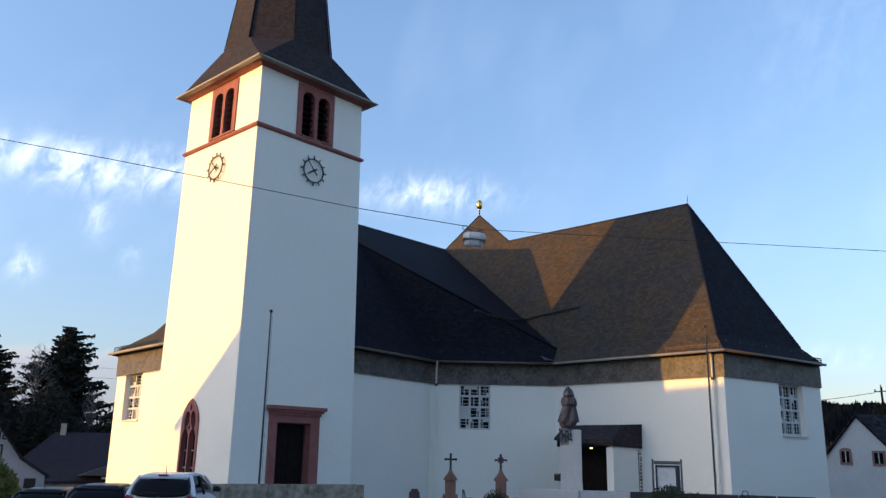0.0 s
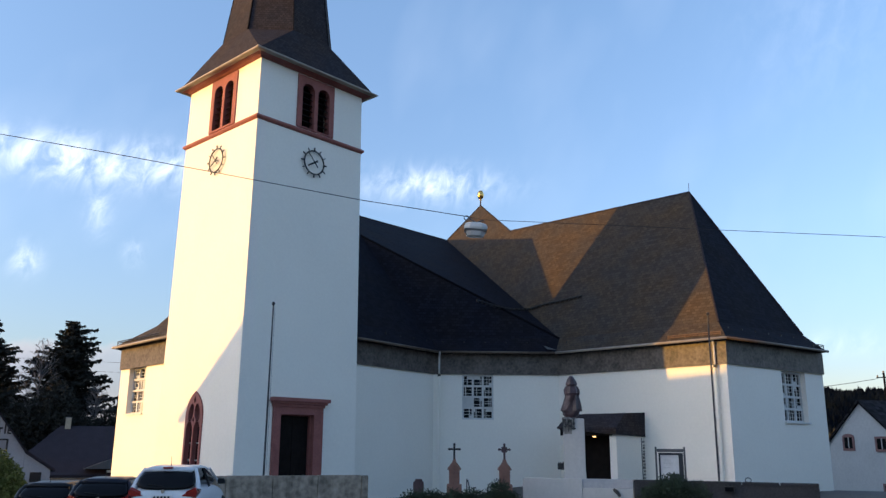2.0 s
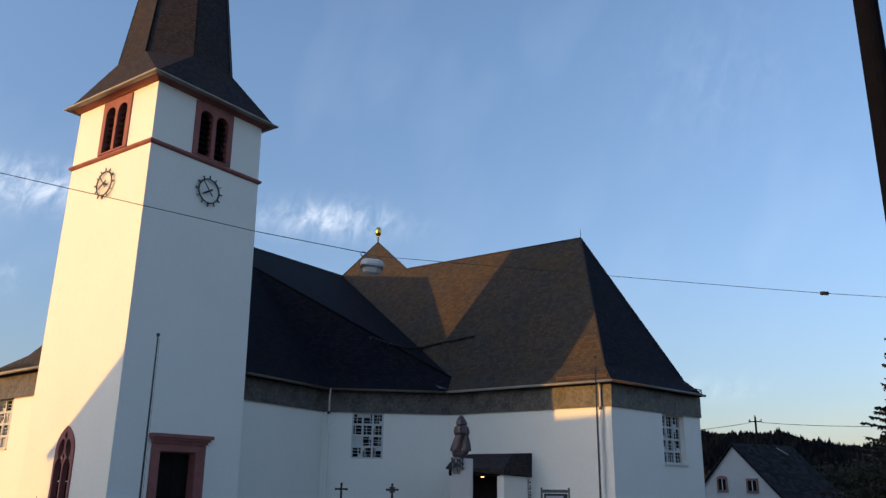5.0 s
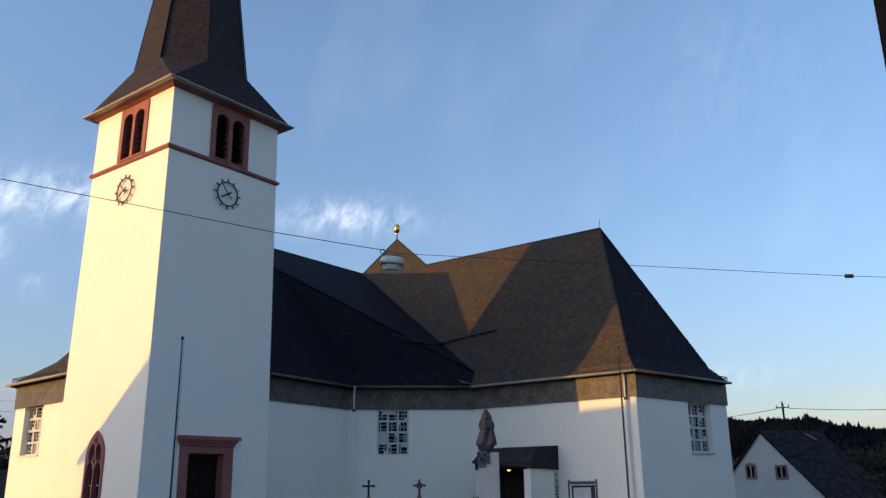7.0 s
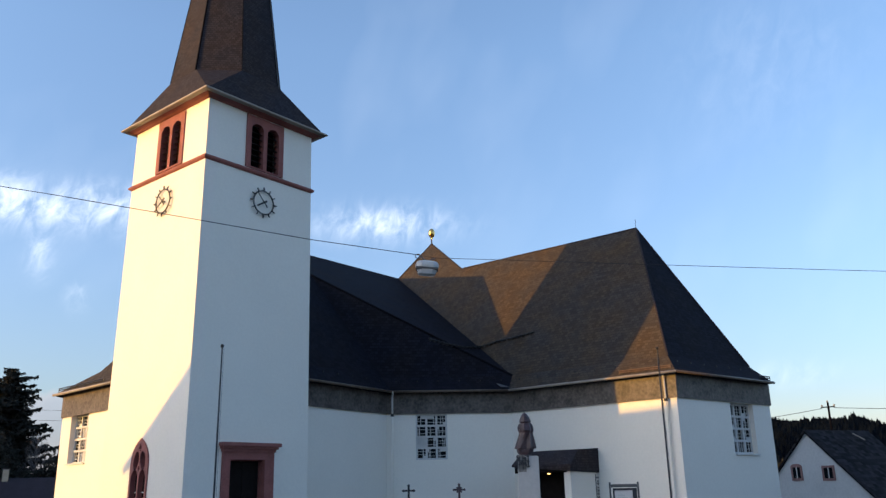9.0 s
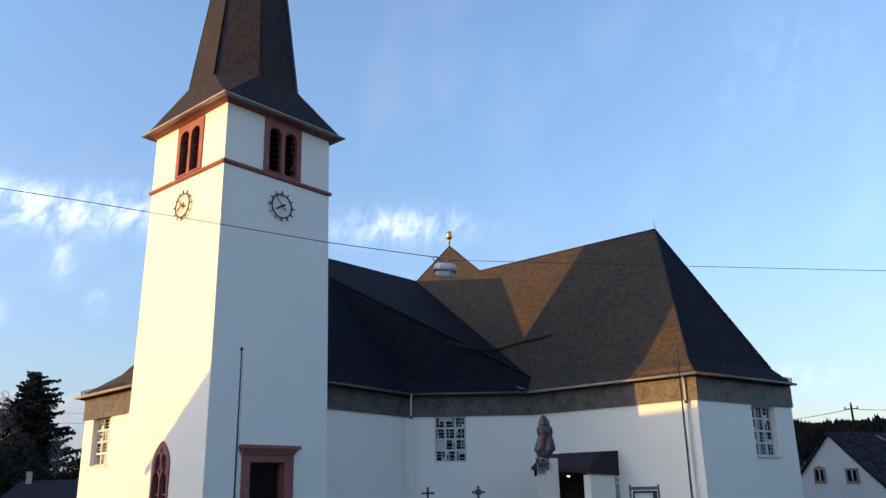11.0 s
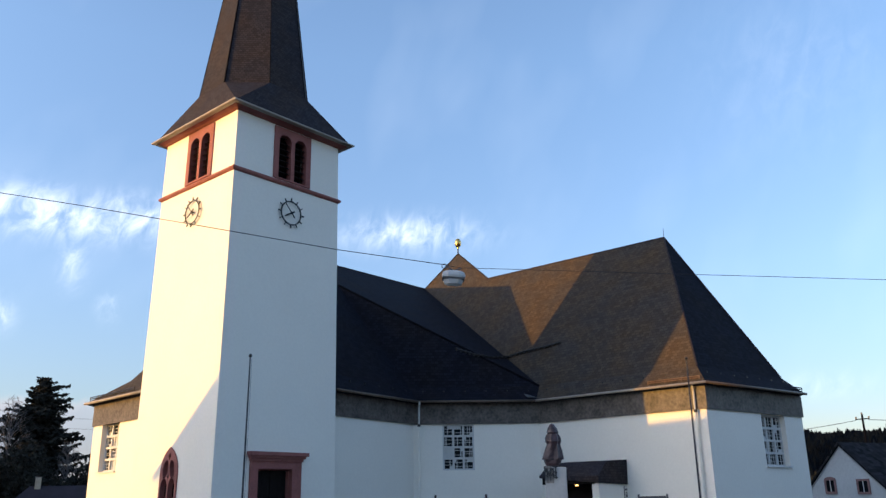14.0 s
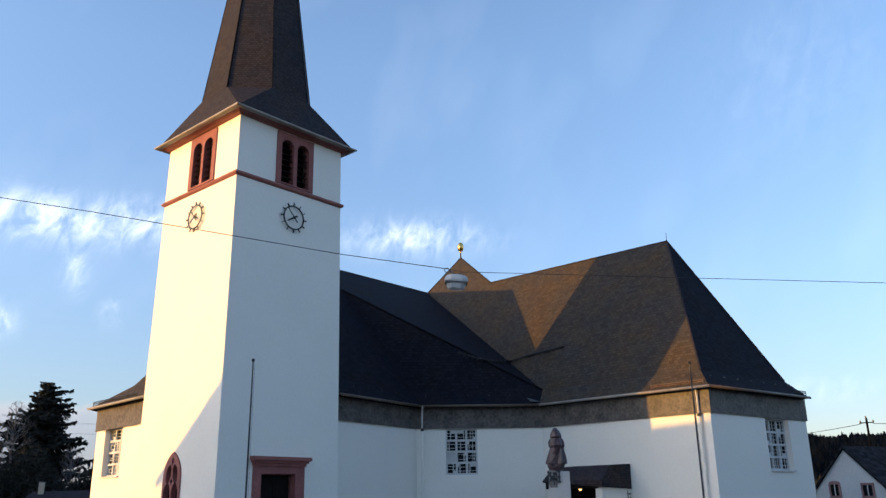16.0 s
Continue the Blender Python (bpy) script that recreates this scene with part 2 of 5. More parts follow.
def add_prism(bm, pts, lo, hi, m=None):
    """Polygon pts in (x, z), pushed along y from lo to hi."""
    a = [bm.verts.new((x, lo, z)) for x, z in pts]
    b = [bm.verts.new((x, hi, z)) for x, z in pts]
    if m is not None:
        for v in a + b:
            v.co = m @ v.co
    bm.faces.new(a)
    bm.faces.new(b[::-1])
    n = len(pts)
    for i in range(n):
        bm.faces.new((a[i], b[i], b[(i + 1) % n], a[(i + 1) % n]))


def prism(pts, lo, hi, m=None, bevel=0.0):
    bm = bmesh.new()
    add_prism(bm, pts, lo, hi, m)
    if bevel:
        bmesh.ops.bevel(bm, geom=bm.edges[:], offset=bevel, segments=2, affect='EDGES')
    return bm


def add_tube(bm, pts, radii, seg=8, cap=True):
    """A round bar along pts; radii a number or one for each point."""
    pts = [Vector(p) for p in pts]
    if isinstance(radii, (int, float)):
        radii = [radii] * len(pts)
    rings = []
    for i, p in enumerate(pts):
        d = (pts[min(i + 1, len(pts) - 1)] - pts[max(i - 1, 0)]).normalized()
        ref = Vector((0, 0, 1)) if abs(d.z) < 0.9 else Vector((1, 0, 0))
        u = d.cross(ref).normalized()
        w = d.cross(u)
        rings.append([bm.verts.new(p + radii[i] * (math.cos(a) * u + math.sin(a) * w)) for a in [2 * math.pi * k / seg for k in range(seg)]])
    for r1, r2 in zip(rings, rings[1:]):
        for k in range(seg):
            bm.faces.new((r1[k], r1[(k + 1) % seg], r2[(k + 1) % seg], r2[k]))
    if cap:
        bm.faces.new(rings[0][::-1])
        bm.faces.new(rings[-1])


def tube(pts, radii, seg=8):
    bm = bmesh.new()
    add_tube(bm, pts, radii, seg)
    return bm


def add_turned(bm, profile, centre=(0, 0, 0), seg=16, m=None):
    """Profile (radius, z) turned about the z axis."""
    cx, cy, cz = centre
    rings = []
    for r, z in profile:
        ring = [bm.verts.new((cx + r * math.cos(2 * math.pi * k / seg), cy + r * math.sin(2 * math.pi * k / seg), cz + z)) for k in range(seg)]
        if m is not None:
            for v in ring:
                v.co = m @ v.co
        rings.append(ring)
    for r1, r2 in zip(rings, rings[1:]):
        for k in range(seg):
            bm.faces.new((r1[k], r1[(k + 1) % seg], r2[(k + 1) % seg], r2[k]))
    bm.faces.new(rings[0][::-1])
    bm.faces.new(rings[-1])


def slope_uv(ob):
    """UV in metres: across and up each face's slope."""
    me = ob.data
    lay = me.uv_layers.new(name="UVMap")
    for p in me.polygons:
        n = p.normal
        h = Vector((0, 0, 1)).cross(n)
        h = h.normalized() if h.length > 1e-4 else Vector((1, 0, 0))
        v = n.cross(h)
        for li in p.loop_indices:
            c = me.vertices[me.loops[li].vertex_index].co
            lay.data[li].uv = (c.dot(h), c.dot(v))
    return ob


def offset_poly(pts, d):
    """Pushes a counter-clockwise polygon inwards by d."""
    out, n = [], len(pts)
    for i in range(n):
        p0, p1, p2 = (Vector(pts[i - 1]), Vector(pts[i]), Vector(pts[(i + 1) % n]))
        a, b = (p1 - p0).normalized(), (p2 - p1).normalized()
        na, nb = Vector((-a.y, a.x)), Vector((-b.y, b.x))
        k = (na + nb) / (1 + na.dot(nb))
        out.append((p1.x + d * k.x, p1.y + d * k.y))
    return out


def wall_frame(p, q):
    """Matrix of a wall from p to q: x along it, y into the wall, z up; p to q runs left to right seen from outside."""
    d = (Vector((*q, 0)) - Vector((*p, 0))).normalized()
    n = Vector((-d.y, d.x, 0))
    return Matrix(((d.x, n.x, 0, p[0]), (d.y, n.y, 0, p[1]), (0, 0, 1, 0), (0, 0, 0, 1)))


# ---- the ground: nearly level yard, falling away behind the church, wooded hills far off ----


def smooth(a, b, x):
    t = max(0.0, min(1.0, (x - a) / (b - a)))
    return t * t * (3 - 2 * t)


def ground_z(x, y):
    d = math.hypot(x, y)
    z = -4.0 * smooth(46, 64, d) * (1 - 0.6 * smooth(10, 40, x - y))
    az = math.degrees(math.atan2(y, x))
    # dips set by bearing, to fit wall foot and cars to the camera's view
    z -= 0.45 * smooth(28.5, 33, d) * smooth(60, 52, d) * smooth(38, 41, az) * smooth(54, 51, az)
    z -= (0.28 * smooth(16, 20, d) + 0.22 * smooth(24, 27, d)) * smooth(63.2, 64.8, az) * smooth(130, 100, az)
    z += smooth(120, 420, d) * (25 - 13 * smooth(42, 60, az) + 5 * noise.noise((x * 0.004, y * 0.004, 3.1)) - 6 * smooth(15, 8, az) * smooth(-60, 8, az))
    return z


bm = bmesh.new()
radii = [0, 4, 8, 11, 14, 17, 20, 23, 26, 30, 35, 40, 44, 47, 50, 53, 56, 62, 70, 80, 95, 120, 150, 200, 260, 330, 420, 550, 800, 1300, 3200]
SEG = 240
centre = bm.verts.new((0, 0, 0))
last = None
for r in radii[1:]:
    ring = []
    for k in range(SEG):
        x, y = r * math.cos(2 * math.pi * k / SEG), r * math.sin(2 * math.pi * k / SEG)
        ring.append(bm.verts.new((x, y, ground_z(x, y))))
    for k in range(SEG):
        j = (k + 1) % SEG
        bm.faces.new((centre, ring[k], ring[j]) if last is None else (last[k], ring[k], ring[j], last[j]))
    last = ring
ground = part("ground", bm, ASPHALT, smooth=True)
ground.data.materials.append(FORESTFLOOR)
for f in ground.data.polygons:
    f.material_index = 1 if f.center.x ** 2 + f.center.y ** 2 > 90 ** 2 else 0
tagged(ground, "dark grey asphalt yard, with dark forest floor on the hills", "ground", kind="structure")


def cut(ob, cutters):
    """Takes pockets out of a solid mesh."""
    bm = bmesh.new()
    for c in cutters:
        me = bpy.data.meshes.new("cutter")
        bmesh.ops.recalc_face_normals(c, faces=c.faces)
        c.to_mesh(me)
        c.free()
        bm.from_mesh(me)
        bpy.data.meshes.remove(me)
    me = bpy.data.meshes.new("cutter")
    bm.to_mesh(me)
    bm.free()
    cu = new("cutter", me)
    mod = ob.modifiers.new("cut", 'BOOLEAN')
    mod.operation, mod.object, mod.solver, mod.use_self = 'DIFFERENCE', cu, 'EXACT', True
    bpy.context.view_layer.update()
    done = bpy.data.meshes.new_from_object(ob.evaluated_get(bpy.context.evaluated_depsgraph_get()))
    ob.modifiers.clear()
    old = ob.data
    ob.data = done
    bpy.data.meshes.remove(old)
    bpy.data.objects.remove(cu)
    return ob


def loft(bm, rings, caps=True):
    vs = [[bm.verts.new(p) for p in r] for r in rings]
    for a, b in zip(vs, vs[1:]):
        for k in range(len(a)):
            bm.faces.new((a[k], a[(k + 1) % len(a)], b[(k + 1) % len(a)], b[k]))
    if caps:
        bm.faces.new(vs[0][::-1])
        bm.faces.new(vs[-1])


# ---- the church tower ----
TC, TZ, TB = (21.55, 31.53), 16.0, 0.00994      # centre, height of the string course, batter per metre


def half(z):
    return 3.0 - TB * (z - TZ)


def tower_ring(z, out=0.0):
    h = half(z) + out
    return [(TC[0] - h, TC[1] - h, z), (TC[0] + h, TC[1] - h, z), (TC[0] + h, TC[1] + h, z), (TC[0] - h, TC[1] + h, z)]


def face_matrix(side):
    """x to the right along the face, y into the wall, z up, leaning with the batter."""
    ang = math.atan(TB)
    if side == "south":
        base = Matrix.Translation((TC[0], TC[1] - half(0), 0))
    else:
        base = Matrix.Translation((TC[0] - half(0), TC[1], 0)) @ Matrix.Rotation(radians(-90), 4, 'Z')
    return base @ Matrix.Rotation(-ang, 4, 'X')


SOUTH, WEST = face_matrix("south"), face_matrix("west")


def arch(x0, x1, z0, spring, rise, n=10, pointed=False):
    """Outline of an arched opening, counter-clockwise from the lower left."""
    w, cx = x1 - x0, (x0 + x1) / 2
    pts = [(x0, z0), (x1, z0)]
    if pointed:
        h = w / 2
        rad = (h * h + rise * rise) / (2 * h)
        end = math.acos((rad - h) / rad)
        right = [(x1 - rad + rad * math.cos(end * k / n), spring + rad * math.sin(end * k / n)) for k in range(n + 1)]
        left = [(2 * cx - x, z) for x, z in right[-2::-1]]
        return pts + right + left
    return pts + [(cx + w / 2 * math.cos(math.pi * k / n), spring + rise * math.sin(math.pi * k / n)) for k in range(n + 1)]


def plate_with_holes(outer, holes, lo, hi, m):
    """A slab in the xz plane with openings right through it."""
    bm = bmesh.new()
    rings = []
    for loop in [outer, *holes]:
        rings.append([bm.verts.new((x, lo, z)) for x, z in loop])
    edges = []
    for ring in rings:
        for k in range(len(ring)):
            edges.append(bm.edges.new((ring[k], ring[(k + 1) % len(ring)])))
    bmesh.ops.triangle_fill(bm, edges=edges, use_beauty=True)
    front = bm.faces[:]
    # drop triangles that fill the holes
    def inside(p, loop):
        c = False
        for k in range(len(loop)):
            (x1, z1), (x2, z2) = loop[k - 1], loop[k]
            if (z1 > p[1]) != (z2 > p[1]) and p[0] < (x2 - x1) * (p[1] - z1) / (z2 - z1) + x1:
                c = not c
        return c
    for f in front:
        c = f.calc_center_median()
        if any(inside((c.x, c.z), h) for h in holes) or not inside((c.x, c.z), outer):
            bm.faces.remove(f)
    res = bmesh.ops.extrude_face_region(bm, geom=bm.faces[:])
    for v in res["geom"]:
        if isinstance(v, bmesh.types.BMVert):
            v.co.y = hi
    bmesh.ops.transform(bm, matrix=m, verts=bm.verts)
    return bm


tower = thing("church_tower", (TC[0], TC[1], 0), "tall white plastered church tower with slate spire and red sandstone trim", "tower")
bm = bmesh.new()
loft(bm, [tower_ring(-0.5), tower_ring(18.9)])
tower_wall = part("tower_wall", bm, PLASTER, tower, "white plastered tower wall")
BELL = (-0.93, 1.21, 16.16, 18.78)               # x0, x1, z0, z1 of the belfry window surround
cutters = []
for m in (SOUTH, WEST):
    x0, x1, z0, z1 = BELL
    cutters.append(prism([(x0 + 0.1, z0), (x1 - 0.1, z0), (x1 - 0.1, z1 - 0.1), (x0 + 0.1, z1 - 0.1)], -0.5, 0.75, m))
cutters.append(prism([(-1.2, -0.3), (0.85, -0.3), (0.85, 3.4), (-1.2, 3.4)], -0.5, 0.6, SOUTH))
cutters.append(prism(arch(-0.66, 0.6, 0.85, 3.15, 0.98, pointed=True), -0.5, 0.5, WEST))
cut(tower_wall, cutters)

for m in (SOUTH, WEST):
    x0, x1, z0, z1 = BELL
    a0, a1, mid = x0 + 0.27, x1 - 0.27, (x0 + x1) / 2
    win = part("belfry_window", plate_with_holes([(x0, z0), (x1, z0), (x1, z1), (x0, z1)],
               [arch(a0, mid - 0.1, z0 + 0.08, 18.1, 0.33), arch(mid + 0.1, a1, z0 + 0.08, 18.1, 0.33)], -0.06, 0.3, m), SANDSTONE, tower,
               "red sandstone belfry surround with twin arches")
    for o0, o1 in ((a0, mid - 0.1), (mid + 0.1, a1)):
        for k in range(8):
            z = z0 + 0.18 + k * 0.29
            tilt = m @ Matrix.Translation(((o0 + o1) / 2, 0.18, z)) @ Matrix.Rotation(radians(38), 4, 'X')
            w = (o1 - o0) / 2 + 0.02
            if z > 18.1:
                w *= max(0.3, 1 - ((z - 18.1) / 0.4) ** 2)
            part("louvre", box((-w, -0.14, -0.012), (w, 0.14, 0.012), tilt), DARKWOOD, win, "dark wooden louvre")
    part("back_board", box((x0 + 0.12, 0.6, z0), (x1 - 0.12, 0.64, z1 - 0.12), m), DARKWOOD, win)

# string course, cornice and gutter
bm = bmesh.new()
loft(bm, [tower_ring(15.9, 0.002), tower_ring(15.93, 0.07), tower_ring(15.99, 0.12), tower_ring(16.06, 0.12), tower_ring(16.12, 0.05), tower_ring(16.13, 0.002)])
part("string_course", bm, SANDSTONE, tower, "red sandstone string course")
bm = bmesh.new()
loft(bm, [tower_ring(18.83, 0.003), tower_ring(18.84, 0.08), tower_ring(18.885, 0.15), tower_ring(18.92, 0.3), tower_ring(18.955, 0.38)])
part("cornice", bm, SANDSTONE, tower, "red sandstone eaves cornice")
bm = bmesh.new()
loft(bm, [tower_ring(18.94, 0.38), tower_ring(18.94, 0.52), tower_ring(18.97, 0.58), tower_ring(19.03, 0.58), tower_ring(19.04, 0.5)])
part("gutter", bm, ZINC, tower, "weathered brown eaves gutter")

# the spire: square at the eaves, eight-sided above the broach
SA, SC, SK, ST = 2.56, 1.06, 21.1, 41.5


def octagon(a, c, z):
    x, y = TC
    return [(x - a, y - c, z), (x - c, y - a, z), (x + c, y - a, z), (x + a, y - c, z), (x + a, y + c, z), (x + c, y + a, z), (x - c, y + a, z), (x - a, y + c, z)]


bm = bmesh.new()
low = [bm.verts.new(p) for p in tower_ring(19.03, 0.44)]
kn = [bm.verts.new(p) for p in octagon(SA, SC, SK)]
top = [bm.verts.new(p) for p in octagon(SA * 0.03, SC * 0.03, ST - 0.5)]
for k in range(4):
    bm.faces.new((low[k], kn[2 * k], kn[2 * k + 1]))
    bm.faces.new((low[k], low[(k + 1) % 4], kn[(2 * k + 2) % 8], kn[2 * k + 1]))
for k in range(8):
    bm.faces.new((kn[k], kn[(k + 1) % 8], top[(k + 1) % 8], top[k]))
bm.faces.new(low[::-1])
bm.faces.new(top)
spire = slope_uv(part("spire", bm, SLATE_DARK, tower, "dark slate eight-sided spire"))
# the first hip's thicker black tube stands in for a shadow gap
for k, (a, b) in enumerate(zip(octagon(SA + 0.015, SC + 0.006, SK), octagon(SA * 0.03, SC * 0.03, ST - 0.5))):
    part("hip_flashing", tube([a, b], [0.045, 0.03] if k == 0 else [0.016, 0.012], 5), LEADLINE, spire)
bm = tube([(TC[0] + SC + 0.02, TC[1] - SA - 0.06, SK), (TC[0] + 0.1, TC[1] - 0.16, ST - 0.6)], 0.012, 5)
part("lightning_conductor", bm, LEAD, spire)


def clock(m, x, z):
    c = m @ Matrix.Translation((x, -0.1, z))
    ring = bmesh.new()
    n = 40
    add_rings = []
    for r0, y in ((0.53, -0.02), (0.585, -0.02), (0.585, 0.02), (0.53, 0.02)):
        add_rings.append([ring.verts.new(c @ Vector((r0 * math.cos(2 * math.pi * k / n), y, r0 * math.sin(2 * math.pi * k / n)))) for k in range(n)])
    for i in range(4):
        p, q = add_rings[i], add_rings[(i + 1) % 4]
        for k in range(n):
            ring.faces.new((p[k], p[(k + 1) % n], q[(k + 1) % n], q[k]))
    cl = part("clock", ring, IRON, tower, "black iron skeleton clock dial")
    for h in range(12):
        a = Matrix.Rotation(radians(30 * h), 4, 'Y')
        w = 0.028 if h % 3 == 0 else 0.02
        part("hour_mark", box((-w, -0.022, 0.54), (w, 0.022, 0.73), c @ a), IRON, cl)
    part("minute_hand", prism([(-0.03, -0.28), (0.03, -0.28), (0.018, 0.6), (-0.018, 0.6)], -0.06, -0.045, c @ Matrix.Rotation(radians(-42), 4, 'Y')), IRON, cl)
    part("hour_hand", prism([(-0.05, -0.2), (0.05, -0.2), (0.035, 0.4), (0, 0.46), (-0.035, 0.4)], -0.045, -0.03, c @ Matrix.Rotation(radians(-122), 4, 'Y')), IRON, cl)
    hub = bmesh.new()
    add_turned(hub, [(0.035, -0.07), (0.035, 0.12)], seg=10, m=c @ Matrix.Rotation(radians(-90), 4, 'X'))
    part("hub", hub, IRON, cl)


clock(SOUTH, 0.12, 14.64)
clock(WEST, 0.04, 14.62)

# portal in the south face
portal = part("portal", plate_with_holes([(-1.42, -0.2), (1.18, -0.2), (1.18, 3.62), (-1.42, 3.62)], [[(-1.05, -0.15), (0.69, -0.15), (0.69, 3.25), (-1.05, 3.25)]], -0.1, 0.35, SOUTH),
              SANDSTONE, tower, "red sandstone door surround with moulded cornice")
bm = bmesh.new()
add_box(bm, (-1.46, -0.16, 3.56), (1.22, 0.02, 3.68), SOUTH)
add_box(bm, (-1.52, -0.24, 3.68), (1.3, 0.02, 3.78), SOUTH)
add_box(bm, (-1.58, -0.32, 3.78), (1.4, 0.02, 3.93), SOUTH)
part("door_cornice", bm, SANDSTONE, portal)
part("inner_frame", plate_with_holes([(-1.08, -0.2), (0.72, -0.2), (0.72, 3.28), (-1.08, 3.28)], [[(-1.01, -0.15), (0.65, -0.15), (0.65, 3.21), (-1.01, 3.21)]], 0.12, 0.3, SOUTH), SANDSTONE, portal)
for lo, hi in ((-1.01, -0.19), (-0.17, 0.65)):
    leaf = part("door_leaf", box((lo, 0.3, -0.1), (hi, 0.36, 3.22), SOUTH, 0.008), DARKWOOD, portal, "dark brown wooden door leaf")
    for k in range(6):
        x = lo + (hi - lo) * (k + 0.5) / 6
        part("board", box((x - 0.055, 0.285, -0.05), (x + 0.058, 0.302, 3.16), SOUTH), DARKWOOD, leaf)

# pointed tracery window in the west face
gw_out = arch(-0.7, 0.64, 0.8, 3.15, 1.05, pointed=True)
lights = [arch(-0.57, -0.08, 0.92, 2.55, 0.44, 8, True), arch(0.02, 0.51, 0.92, 2.55, 0.44, 8, True)]
eye = [(-0.03, 2.86), (0.05, 3.0), (-0.03, 3.16), (-0.11, 3.0)]
crown_hole = [(-0.03, 3.66), (0.07, 3.8), (-0.03, 4.0), (-0.13, 3.8)]
side = [[(-0.03 + s * (0.25 + 0.185 * math.cos(a) - 0.08 * math.sin(a)), 3.3 + 0.38 * math.sin(a) + 0.05 * math.cos(a)) for a in [s * 2 * math.pi * k / 12 for k in range(12)]] for s in (-1, 1)]
tracery = part("tracery_window", prism(gw_out, -0.05, 0.18, WEST), SANDSTONE, tower, "red sandstone pointed tracery window")
cut(tracery, [prism(h, -0.3, 0.4, WEST) for h in lights + [eye, crown_hole] + side])
part("pane", prism(arch(-0.6, 0.54, 0.86, 3.1, 0.9, pointed=True), 0.2, 0.22, WEST), GLASS, tracery, "dark leaded glass")
for x0, x1 in ((-0.52, -0.1), (0.04, 0.46)):
    for z in (1.35, 2.05):
        part("saddle_bar", box((x0, 0.12, z - 0.02), (x1, 0.15, z + 0.02), WEST), WHITEPAINT, tracery)

# ---- the church nave ----
EZ = 7.01
EAVE = [(19.33, 35.6), (25.2, 29.45), (32.3, 30.52), (36.8, 25.84), (36.47, 15.99), (45.1, 14.39), (47.6, 18.5), (47.6, 48.0), (26.0, 48.0), (19.84, 42.77)]
nave = thing("church_nave", (36, 32, 0), "white plastered church nave and transept with steep slate roof", "church")
WALL = offset_poly(EAVE, 0.42)


def corner_out(pts):
    """Small eaves at the far end of the transept: the wall runs on towards the corner."""
    d = (Vector(EAVE[5]) - Vector(EAVE[4])).normalized()
    pts[5] = (pts[5][0] + d.x * 0.5, pts[5][1] + d.y * 0.5)
    pts[4] = (pts[4][0], pts[4][1] - 0.1)
    return pts


corner_out(WALL)
FLARE = offset_poly(EAVE, 0.85)
FLARE[0], FLARE[1], FLARE[9] = (20.0, 33.37), (25.0, 30.4), (20.35, 39.3)
bm = bmesh.new()
loft(bm, [[(x, y, -3.0) for x, y in WALL], [(x, y, EZ - 0.05) for x, y in WALL]])
nave_wall = part("nave_wall", bm, PLASTER, nave, "white plastered nave wall")


def frame_of(i):
    return wall_frame(WALL[i], WALL[(i + 1) % len(WALL)])


WINDOWS = [(2, 1.58, 3.29, 3.42, 5.84), (4, 4.62, 6.82, 3.3, 5.82), (9, 1.13, 3.23, 3.5, 5.88)]
cut(nave_wall, [box((x0, -0.5, z0), (x1, 0.55, z1), frame_of(i)) for i, x0, x1, z0, z1 in WINDOWS])
rng = random.Random(5)
for i, x0, x1, z0, z1 in WINDOWS:
    m = frame_of(i)
    deep = 0.06 if i == 2 else 0.26
    w = (x1 - x0)
    cols, rows, fr, bar = 3, 4, 0.09, 0.11
    cw, ch = (w - 2 * fr - (cols - 1) * bar) / cols, (z1 - z0 - 2 * fr - (rows - 1) * bar) / rows
    cells = [(x0 + fr + c * (cw + bar), z0 + fr + r * (ch + bar)) for r in range(rows) for c in range(cols)]
    win = part("window", plate_with_holes([(x0, z0), (x1, z0), (x1, z1), (x0, z1)], [[(a, b), (a + cw, b), (a + cw, b + ch), (a, b + ch)] for a, b in cells], deep, deep + 0.12, m),
               PALESTONE, nave, "white concrete lattice window with leaded panes")
    for a, b in cells:
        part("pane", box((a - 0.02, deep + 0.09, b - 0.02), (a + cw + 0.02, deep + 0.1, b + ch + 0.02), m), GLASS if rng.random() > 0.15 else PALESTONE, win)
        lead = bmesh.new()
        xs = sorted(rng.uniform(0.15, 0.85) for _ in range(2))
        for f in xs:
            add_box(lead, (a + cw * f - 0.011, deep + 0.05, b), (a + cw * f + 0.011, deep + 0.088, b + ch), m)
        for f in (0.3 + rng.uniform(-0.1, 0.1), 0.68 + rng.uniform(-0.1, 0.1)):
            add_box(lead, (a, deep + 0.055, b + ch * f - 0.011), (a + cw, deep + 0.086, b + ch * f + 0.011), m)
        if rng.random() > 0.4:
            f, g = rng.randrange(2), rng.randrange(2)
            add_box(lead, (a + (0 if f else cw * xs[1]), deep + 0.052, b + (0 if g else ch * 0.7)), (a + (cw * xs[0] if f else cw), deep + 0.084, b + (ch * 0.28 if g else ch)), m)
        part("glazing_bar", lead, PALESTONE, win)
    if i != 2:
        part("sill", box((x0 - 0.02, -0.1, z0 - 0.07), (x1 + 0.04, deep, z0 + 0.005), m), WHITEPAINT, win)

